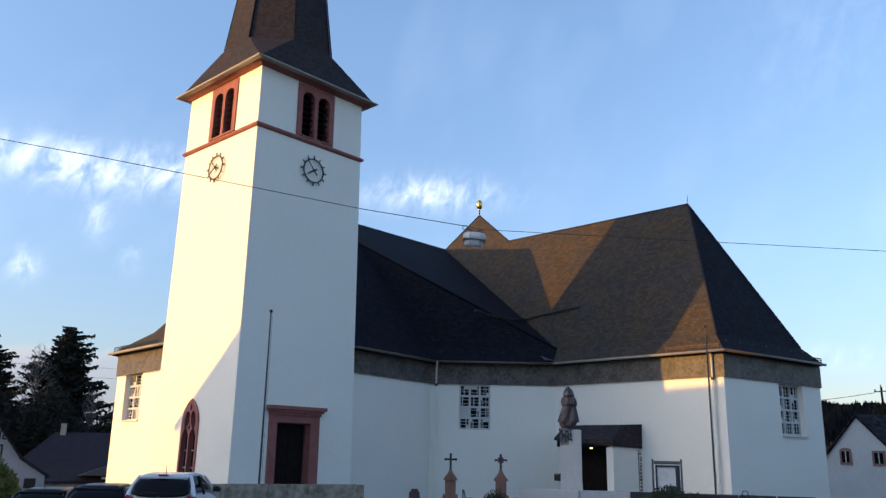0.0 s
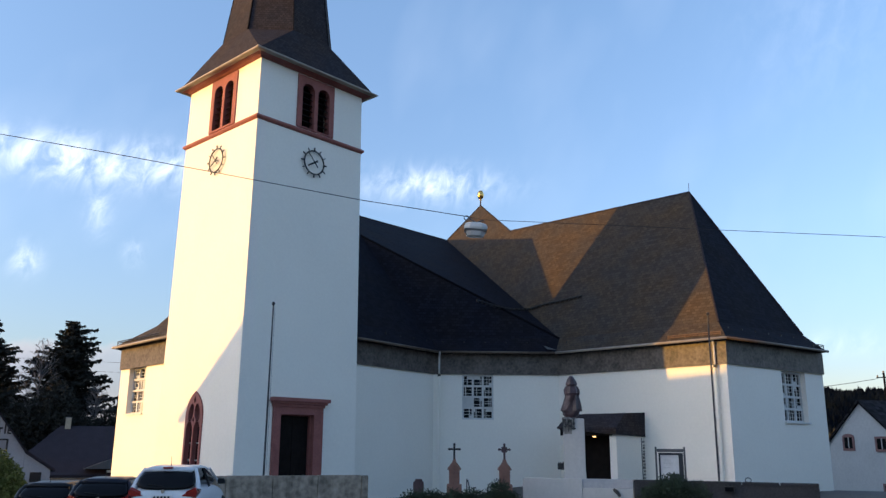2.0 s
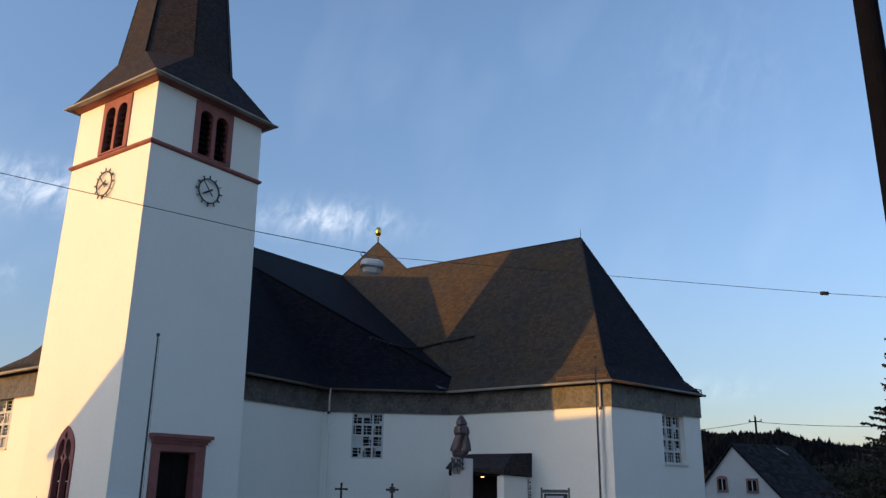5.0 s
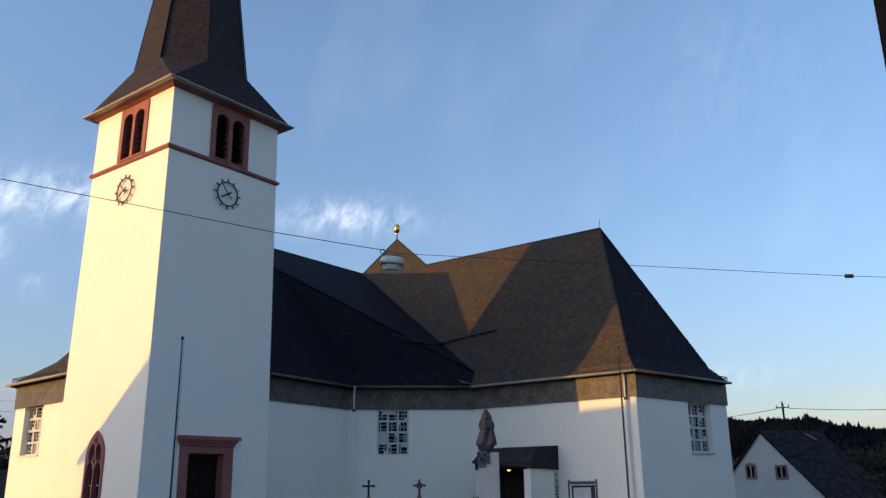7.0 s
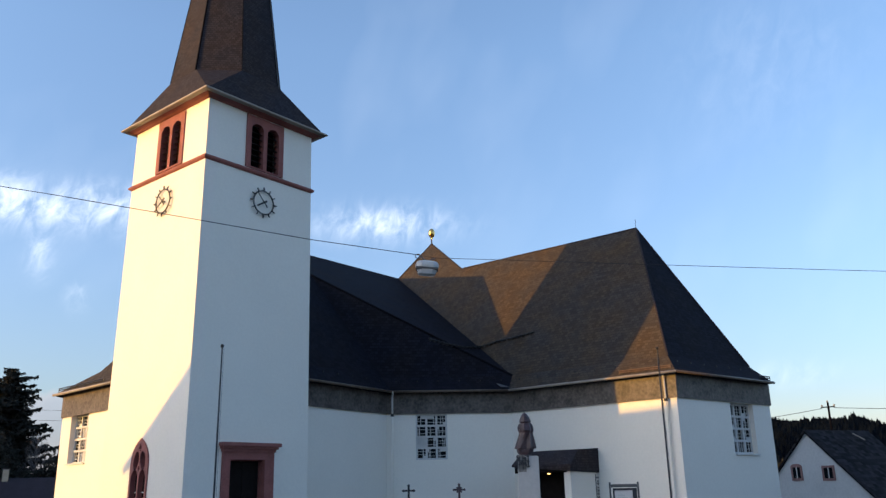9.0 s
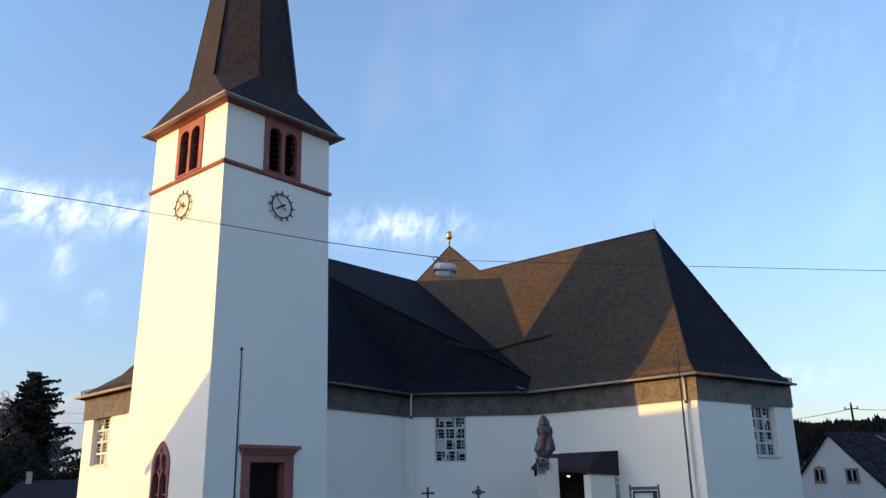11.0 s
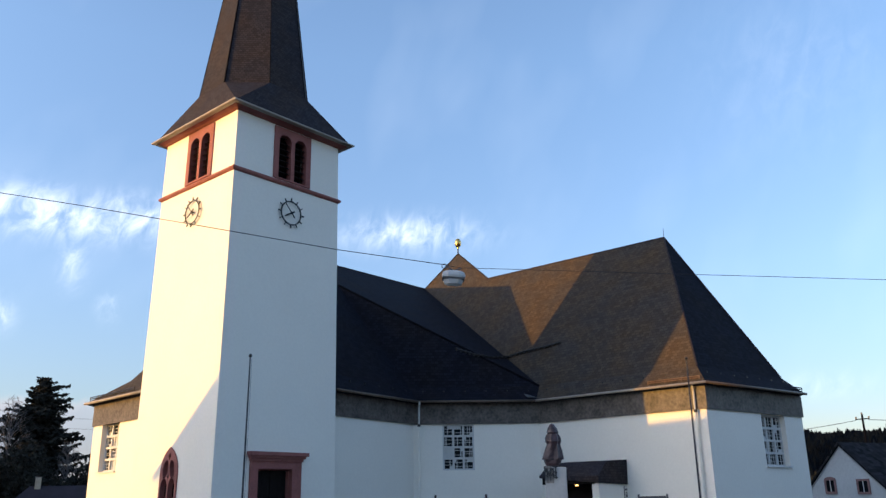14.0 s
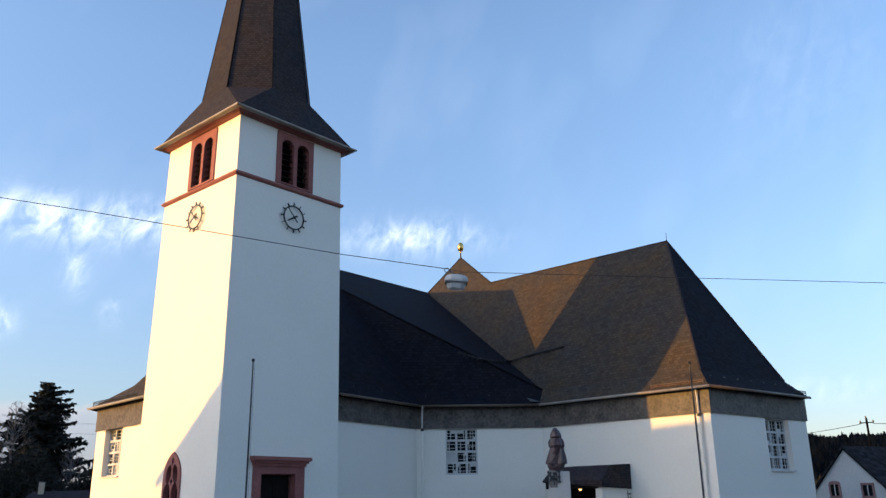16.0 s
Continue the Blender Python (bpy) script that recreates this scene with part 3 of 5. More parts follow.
band_o, band_i = corner_out(offset_poly(EAVE, 0.34)), corner_out(offset_poly(EAVE, 0.44))
bm = bmesh.new()
loft(bm, [[(x, y, 5.87) for x, y in band_i], [(x, y, 5.84) for x, y in band_o], [(x, y, EZ - 0.05) for x, y in band_o]])
slope_uv(part("slate_frieze", bm, SLATE_BAND, nave, "grey slate-hung frieze below the eaves"))
bm = bmesh.new()
P3 = dict(C=(44.42, 41.11, 17.44), Q=(43.84, 34.44, 16.9), AP=(46.23, 39.22, 20.28), E=(43.26, 20.54, 16.71), P=(31.55, 36.41, 14.51), RE=(26.45, 40.98, 17.44), K=(21.39, 38.11, 9.41))
V = {k: bm.verts.new(v) for k, v in P3.items()}
fl = [bm.verts.new((x, y, EZ + 0.92)) for x, y in FLARE]
ev = [bm.verts.new((x, y, EZ + 0.06)) for x, y in EAVE]
un = [bm.verts.new((x, y, EZ - 0.05)) for x, y in EAVE]
n = len(EAVE)
for i in range(n):
    j = (i + 1) % n
    bm.faces.new((ev[i], ev[j], fl[j], fl[i]))
    bm.faces.new((un[i], un[j], ev[j], ev[i]))
bm.faces.new(un[::-1])
for f in ((fl[0], fl[1], V["P"]), (fl[1], fl[2], V["P"]), (fl[2], fl[3], V["P"]), (fl[3], V["C"], V["RE"], V["P"]), (fl[0], V["P"], V["RE"]),
          (fl[3], fl[4], V["E"], V["Q"], V["AP"], V["C"]), (fl[4], fl[5], V["E"]), (fl[5], fl[6], V["E"]),
          (fl[6], fl[7], V["AP"], V["Q"], V["E"]), (fl[7], fl[8], V["RE"], V["C"], V["AP"]), (fl[8], V["K"], V["RE"]), (fl[8], fl[9], V["K"]), (fl[9], fl[0], V["K"]), (V["K"], fl[0], V["RE"])):
    bm.faces.new(f)
FL3 = [v.co.copy() for v in fl]
roof = slope_uv(part("nave_roof", bm, SLATE, nave, "steep mossy slate roof with brown lichen, brighter slate on sun-facing slopes"))
roof.data.materials.append(SLATE_SUNWARD)
# west slopes take the brighter slate: sunlight put into the colour
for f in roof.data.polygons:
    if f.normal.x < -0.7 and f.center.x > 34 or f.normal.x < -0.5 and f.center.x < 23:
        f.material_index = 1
# ridge and hip caps, valley
for a, b in ((P3["E"], P3["Q"]), (P3["C"], P3["RE"]), (P3["E"], FL3[4]), (P3["E"], FL3[5]), (P3["AP"], P3["C"]), (P3["AP"], P3["Q"])):
    part("ridge_cap", tube([Vector(a), Vector(b)], 0.055, 6), SLATE_DARK, roof)
slope = [o for o in nave.children if o.name.startswith("nave_roof")][0]
for o in slope.children:
    slope_uv(o)
part("valley_flashing", tube([FL3[3], P3["P"]], 0.07, 6), LEADLINE, roof, "dark lead line along the roof valley")
# zinc apron at the foot of the valley
part("valley_apron", box((-0.45, -0.25, 0), (0.45, 0.25, 0.03), Matrix.Translation((36.95, 26.15, EZ + 0.3)) @ Matrix.Rotation(radians(-25), 4, 'Z') @ Matrix.Rotation(radians(28), 4, 'X')), STEEL, roof)
# gilded ball on the crossing
ball = bmesh.new()
add_turned(ball, [(0.05, -0.1), (0.05, 0.4), (0.1, 0.45), (0.05, 0.52), (0.14, 0.55), (0.22, 0.68), (0.255, 0.86), (0.23, 1.04), (0.13, 1.2), (0.03, 1.25)], P3["AP"], 20)
part("ball_finial", ball, GOLD, roof, "gilded ball finial", True)
part("ridge_spike", tube([Vector(P3["E"]), Vector(P3["E"]) + Vector((0, 0, 0.55))], 0.015, 5), IRON, roof)

# gutters, snow guards, downpipes
out = offset_poly(EAVE, -0.09)
# light and shade painted in: darker metal on edges 1, 2, 4, zinc elsewhere
for i in (1, 2, 3, 4, 9):
    a, b = Vector(out[i]), Vector(out[(i + 1) % n])
    if i == 1:
        a = a.lerp(b, 0.06)
    part("gutter", tube([(*a, EZ + 0.0), (*b, EZ + 0.0)], 0.068, 14), GUTTER_SHADE if i in (1, 2, 4) else ZINC, nave, "eaves gutter, coloured darker for the shaded side" if i in (1, 2, 4) else "zinc eaves gutter, coloured lighter for the sunny side", True)
guard = offset_poly(EAVE, 0.13)
for i, lo, hi in ((9, 0.0, 0.75), (3, 0.7, 0.98), (4, 0.9, 1.02)):
    a, b = Vector((*guard[i], EZ + 0.24)), Vector((*guard[(i + 1) % n], EZ + 0.24))
    bm = bmesh.new()
    p, q = a.lerp(b, lo), a.lerp(b, hi)
    for dz in (0.02, 0.1):
        add_tube(bm, [p + Vector((0, 0, dz)), q + Vector((0, 0, dz))], 0.028, 5)
    k = max(2, int((q - p).length / 0.9))
    for s in range(k + 1):
        c = p.lerp(q, s / k)
        add_tube(bm, [c + Vector((0, 0, -0.16)), c + Vector((0, 0, 0.12))], 0.022, 5)
    part("snow_guard", bm, SUNLIT_RAIL if i == 3 else IRON, nave, "iron snow guard rail, coloured brown as if sunlit" if i == 3 else "black iron snow guard rail")
# upper snow rail on the transept roof
rail = [Vector(p) for p in ((34.34, 29.4, 10.03), (35.34, 28.97, 9.8), (36.93, 29.0, 9.8), (39.12, 29.45, 10.14), (39.2, 28.23, 10.34), (39.22, 26.8, 10.43), (39.28, 25.65, 10.55))]
bm = bmesh.new()
add_tube(bm, rail, 0.06, 5)
for a, b in zip(rail, rail[1:]):
    for k in range(4):
        p = a.lerp(b, k / 4)
        add_box(bm, p - Vector((0.05, 0.05, 0.09)), p + Vector((0.12, 0.05, 0.08)))
part("roof_hook_rail", bm, IRON, nave, "dark iron rail across the transept roof")
for i in (1, 2, 3, 4):
    a, b = Vector((*offset_poly(EAVE, 0.55)[i], EZ + 0.62)), Vector((*offset_poly(EAVE, 0.55)[(i + 1) % n], EZ + 0.62))
    k = int((b - a).length / 1.1)
    for s in range(k):
        c = a.lerp(b, (s + 0.5) / k)
        part("slate_hook", box(c - Vector((0.03, 0.03, 0.08)), c + Vector((0.03, 0.03, 0.05))), IRON, roof)


def downpipe(x, y, ox, oy):
    part("downpipe", tube([(x - ox * 0.12, y - oy * 0.12, EZ + 0.03), (x - ox * 0.1, y - oy * 0.1, EZ - 0.12), (x, y, EZ - 0.3), (x, y, EZ - 1.2)], 0.052, 8), PIPEZINC, nave, "bright zinc downpipe")
    part("pipe_shoe", tube([(x, y, EZ - 1.18), (x, y, EZ - 1.32)], 0.085, 8), LEAD, nave)
    part("painted_pipe", tube([(x, y, EZ - 1.3), (x, y, -0.2)], 0.065, 8), PLASTER, nave, "white painted downpipe")


downpipe(32.34, 30.44, 0.45, 0.75)
downpipe(36.75, 16.74, 0.9, 0.1)

# nave and porch scaled about the camera: same view, depth fitted to the shadows
NAVE_FIT = Matrix.Translation(EYE) @ Matrix.Scale(0.97, 4) @ Matrix.Translation(-Vector(EYE))
nave.matrix_basis = NAVE_FIT @ nave.matrix_basis

# ---- unseen neighbouring house, added off to the side to shade the yard ----
SH = Vector((math.cos(SUN_AZ), math.sin(SUN_AZ), 0))     # towards the sun
SN = Vector((SH.y, -SH.x, 0))                            # across the sun's way
HB = SH * 25.0
m = Matrix(((SN.x, SH.x, 0, HB.x), (SN.y, SH.y, 0, HB.y), (0, 0, 1, 0), (0, 0, 0, 1)))
house = thing("gabled_house", (-4, 41, 0), "large unseen plastered house with a slate roof, added to shade the yard", "house")
part("house_wall", prism([(10, -1), (37.25, -1), (37.2, 5.2), (33.6, 9.0), (10, 9.0)], 0.4, 9, m), PLASTER, house)
# roof outline drawn from the shadow edges; its step shades a flagpole
bm = bmesh.new()
add_prism(bm, [(37.22, 5.92), (33.95, 9.35), (33.8, 9.66), (31.4, 9.88), (29.6, 11.2), (9.7, 11.2), (9.7, 9.03), (33.6, 9.02), (37.22, 5.5)], 0, 9.4, m)
slope_uv(part("house_roof", bm, SLATE_DARK, house))
# short overhang added to shape the shadow's tip on the tower
part("eave_board", prism([(37.72, 5.4), (37.224, 5.92), (37.224, 5.5), (37.58, 5.15)], 0, 0.7, m), DARKWOOD, house)

# ---- more materials ----
CARWHITE = material("white_car_paint", (0.62, 0.64, 0.66), 0.25, vary=0.03, bump=0.0, spec=0.6)
CARBLACK = material("dark_car_paint", (0.01, 0.01, 0.012), 0.35, vary=0.1, bump=0.0, spec=0.3)
CARBLUE = material("dark_blue_car_paint", (0.01, 0.012, 0.022), 0.35, vary=0.1, bump=0.0, spec=0.3)
RUBBER = material("black_rubber", (0.012, 0.012, 0.012), 0.8, vary=0.2)
REDLAMP = material("red_lamp_lens", (0.26, 0.016, 0.012), 0.15, vary=0.1, bump=0.0, spec=0.6)
CARGLASS = glass_material("car_glass", (0.006, 0.007, 0.009), 0.05, 0.12)
BARK = material("dark_bark", (0.045, 0.035, 0.028), 0.95, vary=0.35, scale=4, fine=30, bump=0.6, bump_dist=0.02)
NEEDLE = material("spruce_needles", (0.024, 0.027, 0.025), 0.85, vary=0.45, scale=1.3, fine=9, bump=0.0, tint=(0.03, 0.03, 0.024), spec=0.15)
# blue-black base puts hill shade and distance haze into the woods' colour
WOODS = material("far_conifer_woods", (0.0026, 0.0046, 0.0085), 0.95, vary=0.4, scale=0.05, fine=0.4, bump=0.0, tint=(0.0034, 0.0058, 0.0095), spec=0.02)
BUSHLEAF = material("dark_box_leaves", (0.018, 0.032, 0.014), 0.7, vary=0.5, scale=3, fine=20, bump=0.0)
SPRINGLEAF = material("yellow_green_leaves", (0.125, 0.135, 0.03), 0.7, vary=0.45, scale=3, fine=20, bump=0.0)
TWIG = material("pale_birch_twigs", (0.13, 0.12, 0.12), 0.9, vary=0.3, bump=0.0)
PINKSTONE = material("pink_sandstone", (0.19, 0.105, 0.085), 0.88, vary=0.28, scale=3, fine=30, bump=0.4, bump_dist=0.01)
BRONZE = material("brown_patinated_stone", (0.05, 0.03, 0.034), 0.42, vary=0.4, scale=4, fine=26, bump=0.5, bump_dist=0.015)
GREYSTONE = material("grey_carved_stone", (0.2, 0.19, 0.18), 0.9, vary=0.4, scale=6, fine=30, bump=0.6, bump_dist=0.02)
TARROOF = material("dark_tile_roof", (0.02, 0.014, 0.02), 0.8, vary=0.3, scale=1.2, fine=12, bump=0.5, bump_dist=0.02)
REDTRIM = material("red_window_trim", (0.27, 0.15, 0.135), 0.85, vary=0.2)
PAPER = material("pale_notice_paper", (0.55, 0.56, 0.57), 0.6, vary=0.1, scale=2, fine=9)
LAMPGREY = material("pale_lamp_casing", (0.42, 0.45, 0.46), 0.4, vary=0.1, bump=0.0)
LAMPGLASS = glass_material("lamp_bowl", (0.35, 0.38, 0.40), 0.12)
WOODPOLE = material("dark_pole_wood", (0.0045, 0.005, 0.008), 0.9, vary=0.3, scale=4, fine=30, spec=0.03)
POLEPAINT = material("dark_pole_paint", (0.022, 0.026, 0.034), 0.5, vary=0.2)
OLDSLATE = slate_material("old_mossy_slate", (0.017, 0.016, 0.019), (1.2, 1.1, 0.9), row=0.3, col=0.34, spread=0.7, relief=1.3)
CREAM = material("cream_render", (0.42, 0.36, 0.27), 0.85, vary=0.15, scale=2, fine=12)
TARNISH = material("tarnished_metal", (0.05, 0.052, 0.056), 0.6, metal=0.3, vary=0.4, scale=6, fine=30)
BULB = bpy.data.materials.new("lit_bulb")
BULB.use_nodes = True
bsdf = BULB.node_tree.nodes["Principled BSDF"]
bsdf.inputs["Emission Color"].default_value, bsdf.inputs["Emission Strength"].default_value = (1.0, 0.55, 0.16, 1), 2.2

# ---- the forecourt ----
wall1 = thing("concrete_wall", (17, 23, 0), "weathered grey concrete yard wall with dark streaks", "wall")
p, q = Vector((13.93, 24.62, 0)), Vector((19.4, 21.92, 0))
m = wall_frame((p.x, p.y), (q.x, q.y))
L1 = (q - p).length
for k in range(4):
    part("wall_slab", box((L1 * k / 4 + 0.006, 0, -0.4), (L1 * (k + 1) / 4 - 0.006, 0.28, 0.99 + 0.008 * (k % 2)), m, 0.012), CONCRETE, wall1)
part("end_pier", box((L1 + 0.004, -0.03, -0.4), (L1 + 0.24, 0.31, 0.985), m, 0.012), CONCRETE, wall1)


def flagpole(x, y, top, label):
    ob = thing("flagpole", (x, y, 0), label, "flagpole", "flagpoles by the church")
    part("pole", tube([(x, y, -0.1), (x, y, top * 0.5), (x, y, top)], [0.042, 0.036, 0.026], 10), POLEPAINT, ob)
    cap = bmesh.new()
    add_turned(cap, [(0.03, 0), (0.06, 0.02), (0.065, 0.09), (0.03, 0.13)], (x, y, top), 10)
    part("pole_cap", cap, IRON, ob)
    part("halyard", tube([(x + 0.08, y - 0.03, 1.0), (x + 0.06, y - 0.02, top - 0.05)], 0.006, 4), IRON, ob)


flagpole(17.77, 25.4, 7.15, "slim dark grey metal flagpole before the tower")
flagpole(31.79, 14.65, 7.35, "slim dark grey metal flagpole before the transept")

# white forecourt wall with the pillar and the dark retaining wall
A, B, C2 = (22.25, 17.09), (23.69, 13.79), (25.64, 8.75)
w2 = thing("white_forecourt_wall", (22.9, 15.4, 0), "low white painted forecourt wall with stepped top", "wall")
m = wall_frame(A, B)
part("wall_body", box((0, 0, -0.3), (1.98, 0.35, 1.0), m, 0.015), OLDPAINT, w2)
part("lower_body", box((1.985, 0.01, -0.3), (3.6, 0.35, 0.72), m, 0.015), OLDPAINT, w2)
# a white ledge set back; its shade is put into the grey colour
part("grey_ledge", box((1.99, 0.1, 0.722), (3.6, 0.6, 0.99), m, 0.01), GREYWHITE, w2, "stepped white ledge, coloured grey for its shade")
part("spout", tube([m @ Vector((3.0, 0.0, 0.68)), m @ Vector((3.1, -0.14, 0.62)), m @ Vector((3.2, -0.2, 0.5))], [0.05, 0.06, 0.04], 8), IRON, w2)
w3 = thing("dark_retaining_wall", (24.7, 11.3, 0), "dark weathered stone retaining wall with flat coping", "wall")
m = wall_frame(B, C2)
L3 = (Vector(C2) - Vector(B)).length
part("wall_core", box((0.02, 0.02, -0.3), (L3, 0.4, 0.92), m, 0.012), DARKSTONE, w3)
for k in range(5):
    part("coping_stone", box((0.02 + L3 * k / 5 + 0.004, -0.02, 0.922), (L3 * (k + 1) / 5, 0.44, 1.0), m, 0.012), DARKSTONE, w3)
fl_ = thing("flood_lamp", (24.8, 11.1, 0.75), "small black floodlight fixed to the dark wall", "lamp")
part("housing", box((2.75, -0.14, 0.7), (3.05, -0.02, 0.88), m, 0.015), IRON, fl_)
part("lens", box((2.78, -0.15, 0.73), (3.02, -0.142, 0.85), m), CARGLASS, fl_)
ring = thing("iron_ring", (24.9, 10.6, 1.0), "small black iron ring on the wall coping", "ring")
part("loop", tube([m @ Vector((3.45 + 0.09 * math.cos(a), 0.15, 1.06 + 0.07 * math.sin(a))) for a in [2 * math.pi * k / 12 for k in range(13)]], 0.014, 5), IRON, ring)

# statue on its pillar
PX, PY = 23.33, 15.75
pm = Matrix.Translation((PX, PY, 0)) @ Matrix.Rotation(radians(-57), 4, 'Z')
pillar = thing("white_pillar", (PX, PY, 0), "white plastered square pillar carrying a statue", "pillar")
part("shaft", box((-0.33, -0.3, -0.2), (0.37, 0.35, 2.93), pm, 0.02), OLDPAINT, pillar)
part("base_course", box((-0.345, -0.315, 0.98), (0.385, 0.3, 1.2), pm, 0.01), OLDPAINT, pillar)
orn = bmesh.new()
for x, z0, z1 in ((-0.33, 2.5, 2.95), (-0.25, 2.62, 2.93), (-0.15, 2.5, 2.96), (-0.05, 2.6, 2.9), (0.03, 2.56, 2.94)):
    add_box(orn, (x - 0.018, -0.36, z0), (x + 0.018, -0.305, z1), pm)
for z, xa, xb in ((2.9, -0.36, -0.1), (2.78, -0.34, 0.06), (2.66, -0.3, 0.0), (2.6, -0.03, 0.09), (2.92, -0.02, 0.07)):
    add_box(orn, (xa, -0.35, z - 0.016), (xb, -0.308, z + 0.016), pm)
for x, z in ((-0.29, 2.84), (-0.2, 2.72), (-0.1, 2.86), (-0.1, 2.7), (0.03, 2.75)):
    add_turned(orn, [(0.015, -0.03), (0.045, 0), (0.015, 0.03)], seg=7, m=pm @ Matrix.Translation((x, -0.33, z)) @ Matrix.Rotation(radians(90), 4, 'X'))
part("carved_arms", orn, TARNISH, pillar, "dark tarnished openwork coat of arms")
part("arms_plate", box((-0.3, -0.318, 2.42), (-0.04, -0.302, 2.64), pm, 0.004), GREYSTONE, pillar)
part("capital_slab", box((-0.36, -0.36, 2.88), (-0.08, 0.3, 2.97), pm, 0.02), GREYSTONE, pillar)
# robed figure: one plain mesh of stacked ovals with folds
bm = bmesh.new()
prof = [(0.0, 0.24, 0.2), (0.1, 0.33, 0.26), (0.2, 0.37, 0.28), (0.215, 0.43, 0.3), (0.28, 0.42, 0.3), (0.5, 0.35, 0.26), (0.72, 0.27, 0.22), (0.8, 0.31, 0.23), (0.92, 0.3, 0.22), (1.02, 0.25, 0.2),
        (1.06, 0.2, 0.17), (1.09, 0.24, 0.21), (1.13, 0.235, 0.2), (1.24, 0.19, 0.17), (1.35, 0.1, 0.1), (1.4, 0.03, 0.03)]
rings = []
for z, a, b in prof:
    ring_ = []
    for k in range(18):
        t = 2 * math.pi * k / 18
        fold = (0.09 if k % 2 else -0.05) + 0.05 * math.sin(3 * t + 1.0)
        f = 1 + fold * (1.0 if 0.2 < z < 1.03 else 0.35)
        f -= 0.4 * math.exp(-((t - 4.65) / 0.3) ** 2) * max(0, 1 - abs(z - 0.3) / 0.45)
        f += 0.3 * math.exp(-((t - 4.9) / 0.4) ** 2 - ((z - 0.8) / 0.14) ** 2)
        f += 0.16 * math.exp(-((t - 3.4) / 0.5) ** 2 - ((z - 0.95) / 0.14) ** 2)
        lean = 0.05 * math.sin(z * 2.2) + 0.03 * z
        ring_.append(pm @ Vector((-0.08 + lean + 0.8 * a * f * math.cos(t), b * f * math.sin(t), 2.97 + z)))
    rings.append(ring_)
loft(bm, rings)
st = part("stone_statue", bm, BRONZE)
tagged(st, "brown weathered statue of a robed figure on the pillar", "statue")

# porch on the transept
porch = thing("entrance_porch", (35.7, 21.8, 0), "small white entrance porch with a dark slate canopy", "porch")
x0, x1, y0, y1 = 34.5, 37.2, 20.87, 23.92
part("side_wall", box((x0, y0, -0.2), (x1, y0 + 0.22, 2.62)), PLASTER, porch)
part("far_wall", box((x0, y1 - 0.22, -0.2), (x1, y1, 2.62)), PLASTER, porch)
part("door_jamb", box((x0 + 0.004, y0 + 0.224, -0.2), (x0 + 0.3, y0 + 0.38, 2.55), None, 0.01), PLASTER, porch)
part("door_recess", box((x0 + 1.2, y0 + 0.38, -0.1), (x0 + 1.26, y1 - 0.23, 2.6)), DARKWOOD, porch, "dark wooden inner door")
part("fascia", box((x0 - 0.1, y0 + 0.2, 2.56), (x0 + 0.12, y1 + 0.1, 2.9), None, 0.01), DARKWOOD, porch, "brown timber fascia")
bm = bmesh.new()
vs = [bm.verts.new(v) for v in ((x0 - 0.2, y0 - 0.12, 2.6), (x1, y0 - 0.12, 2.52), (x1, y1 + 0.2, 2.6), (x0 - 0.2, y1 + 0.2, 2.88),
                                (x0 - 0.22, y0 - 0.15, 2.92), (x1, y0 - 0.15, 3.72), (x1, y1 + 0.2, 3.72), (x0 - 0.22, y1 + 0.2, 2.95), (x0 + 0.75, y0 - 0.05, 3.6), (x0 + 0.75, y1 + 0.2, 3.6))]
for f in ((0, 1, 5, 8, 4), (4, 8, 9, 7), (8, 5, 6, 9), (0, 4, 7, 3), (3, 7, 9, 6, 2), (0, 3, 2, 1), (1, 2, 6, 5)):
    bm.faces.new([vs[k] for k in f])
slope_uv(part("canopy", bm, SLATE_DARK, porch, "dark slate-hung canopy"))
bm = bmesh.new()
rr = random.Random(3)
for k in range(14):
    z = 0.2 + 2.2 * k / 14
    add_box(bm, (x1 - 0.32 + rr.uniform(0, 0.1), y0 - 0.05, z), (x1 - 0.16 + rr.uniform(0, 0.08), y0 - 0.004, z + rr.uniform(0.05, 0.13)))
add_box(bm, (x1 - 0.4, y0 - 0.03, 0.1), (x1 - 0.36, y0 - 0.003, 2.45))
add_box(bm, (x1 - 0.06, y0 - 0.03, 0.1), (x1 - 0.02, y0 - 0.003, 2.45))
part("side_grille", bm, GREYSTONE, porch, "pierced grey grille strip")
lantern = thing("wall_lantern", (x0 - 0.1, 23.9, 1.1), "dark metal lantern box on the porch wall", "lantern")
part("back_plate", box((x0 - 0.03, 23.72, 0.9), (x0 - 0.004, 23.92, 1.3), None, 0.006), IRON, lantern)
part("box", box((x0 - 0.2, 23.76, 0.92), (x0 - 0.034, 24.16, 1.22), None, 0.02), TARNISH, lantern)
for k in range(3):
    part("rib", box((x0 - 0.22, 23.8 + 0.12 * k, 0.9), (x0 - 0.202, 23.84 + 0.12 * k, 1.28)), IRON, lantern)
lamp = thing("porch_lamp", (x0 + 0.25, 22.1, 2.5), "small lit warm ceiling lamp under the porch", "lamp")
part("bulb", box((x0 + 0.16, 22.14, 2.48), (x0 + 0.26, 22.3, 2.53), None, 0.02), BULB, lamp)
part("holder", box((x0 + 0.14, 22.1, 2.53), (x0 + 0.3, 22.34, 2.559)), IRON, lamp)

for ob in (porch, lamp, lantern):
    ob.matrix_basis = NAVE_FIT @ ob.matrix_basis

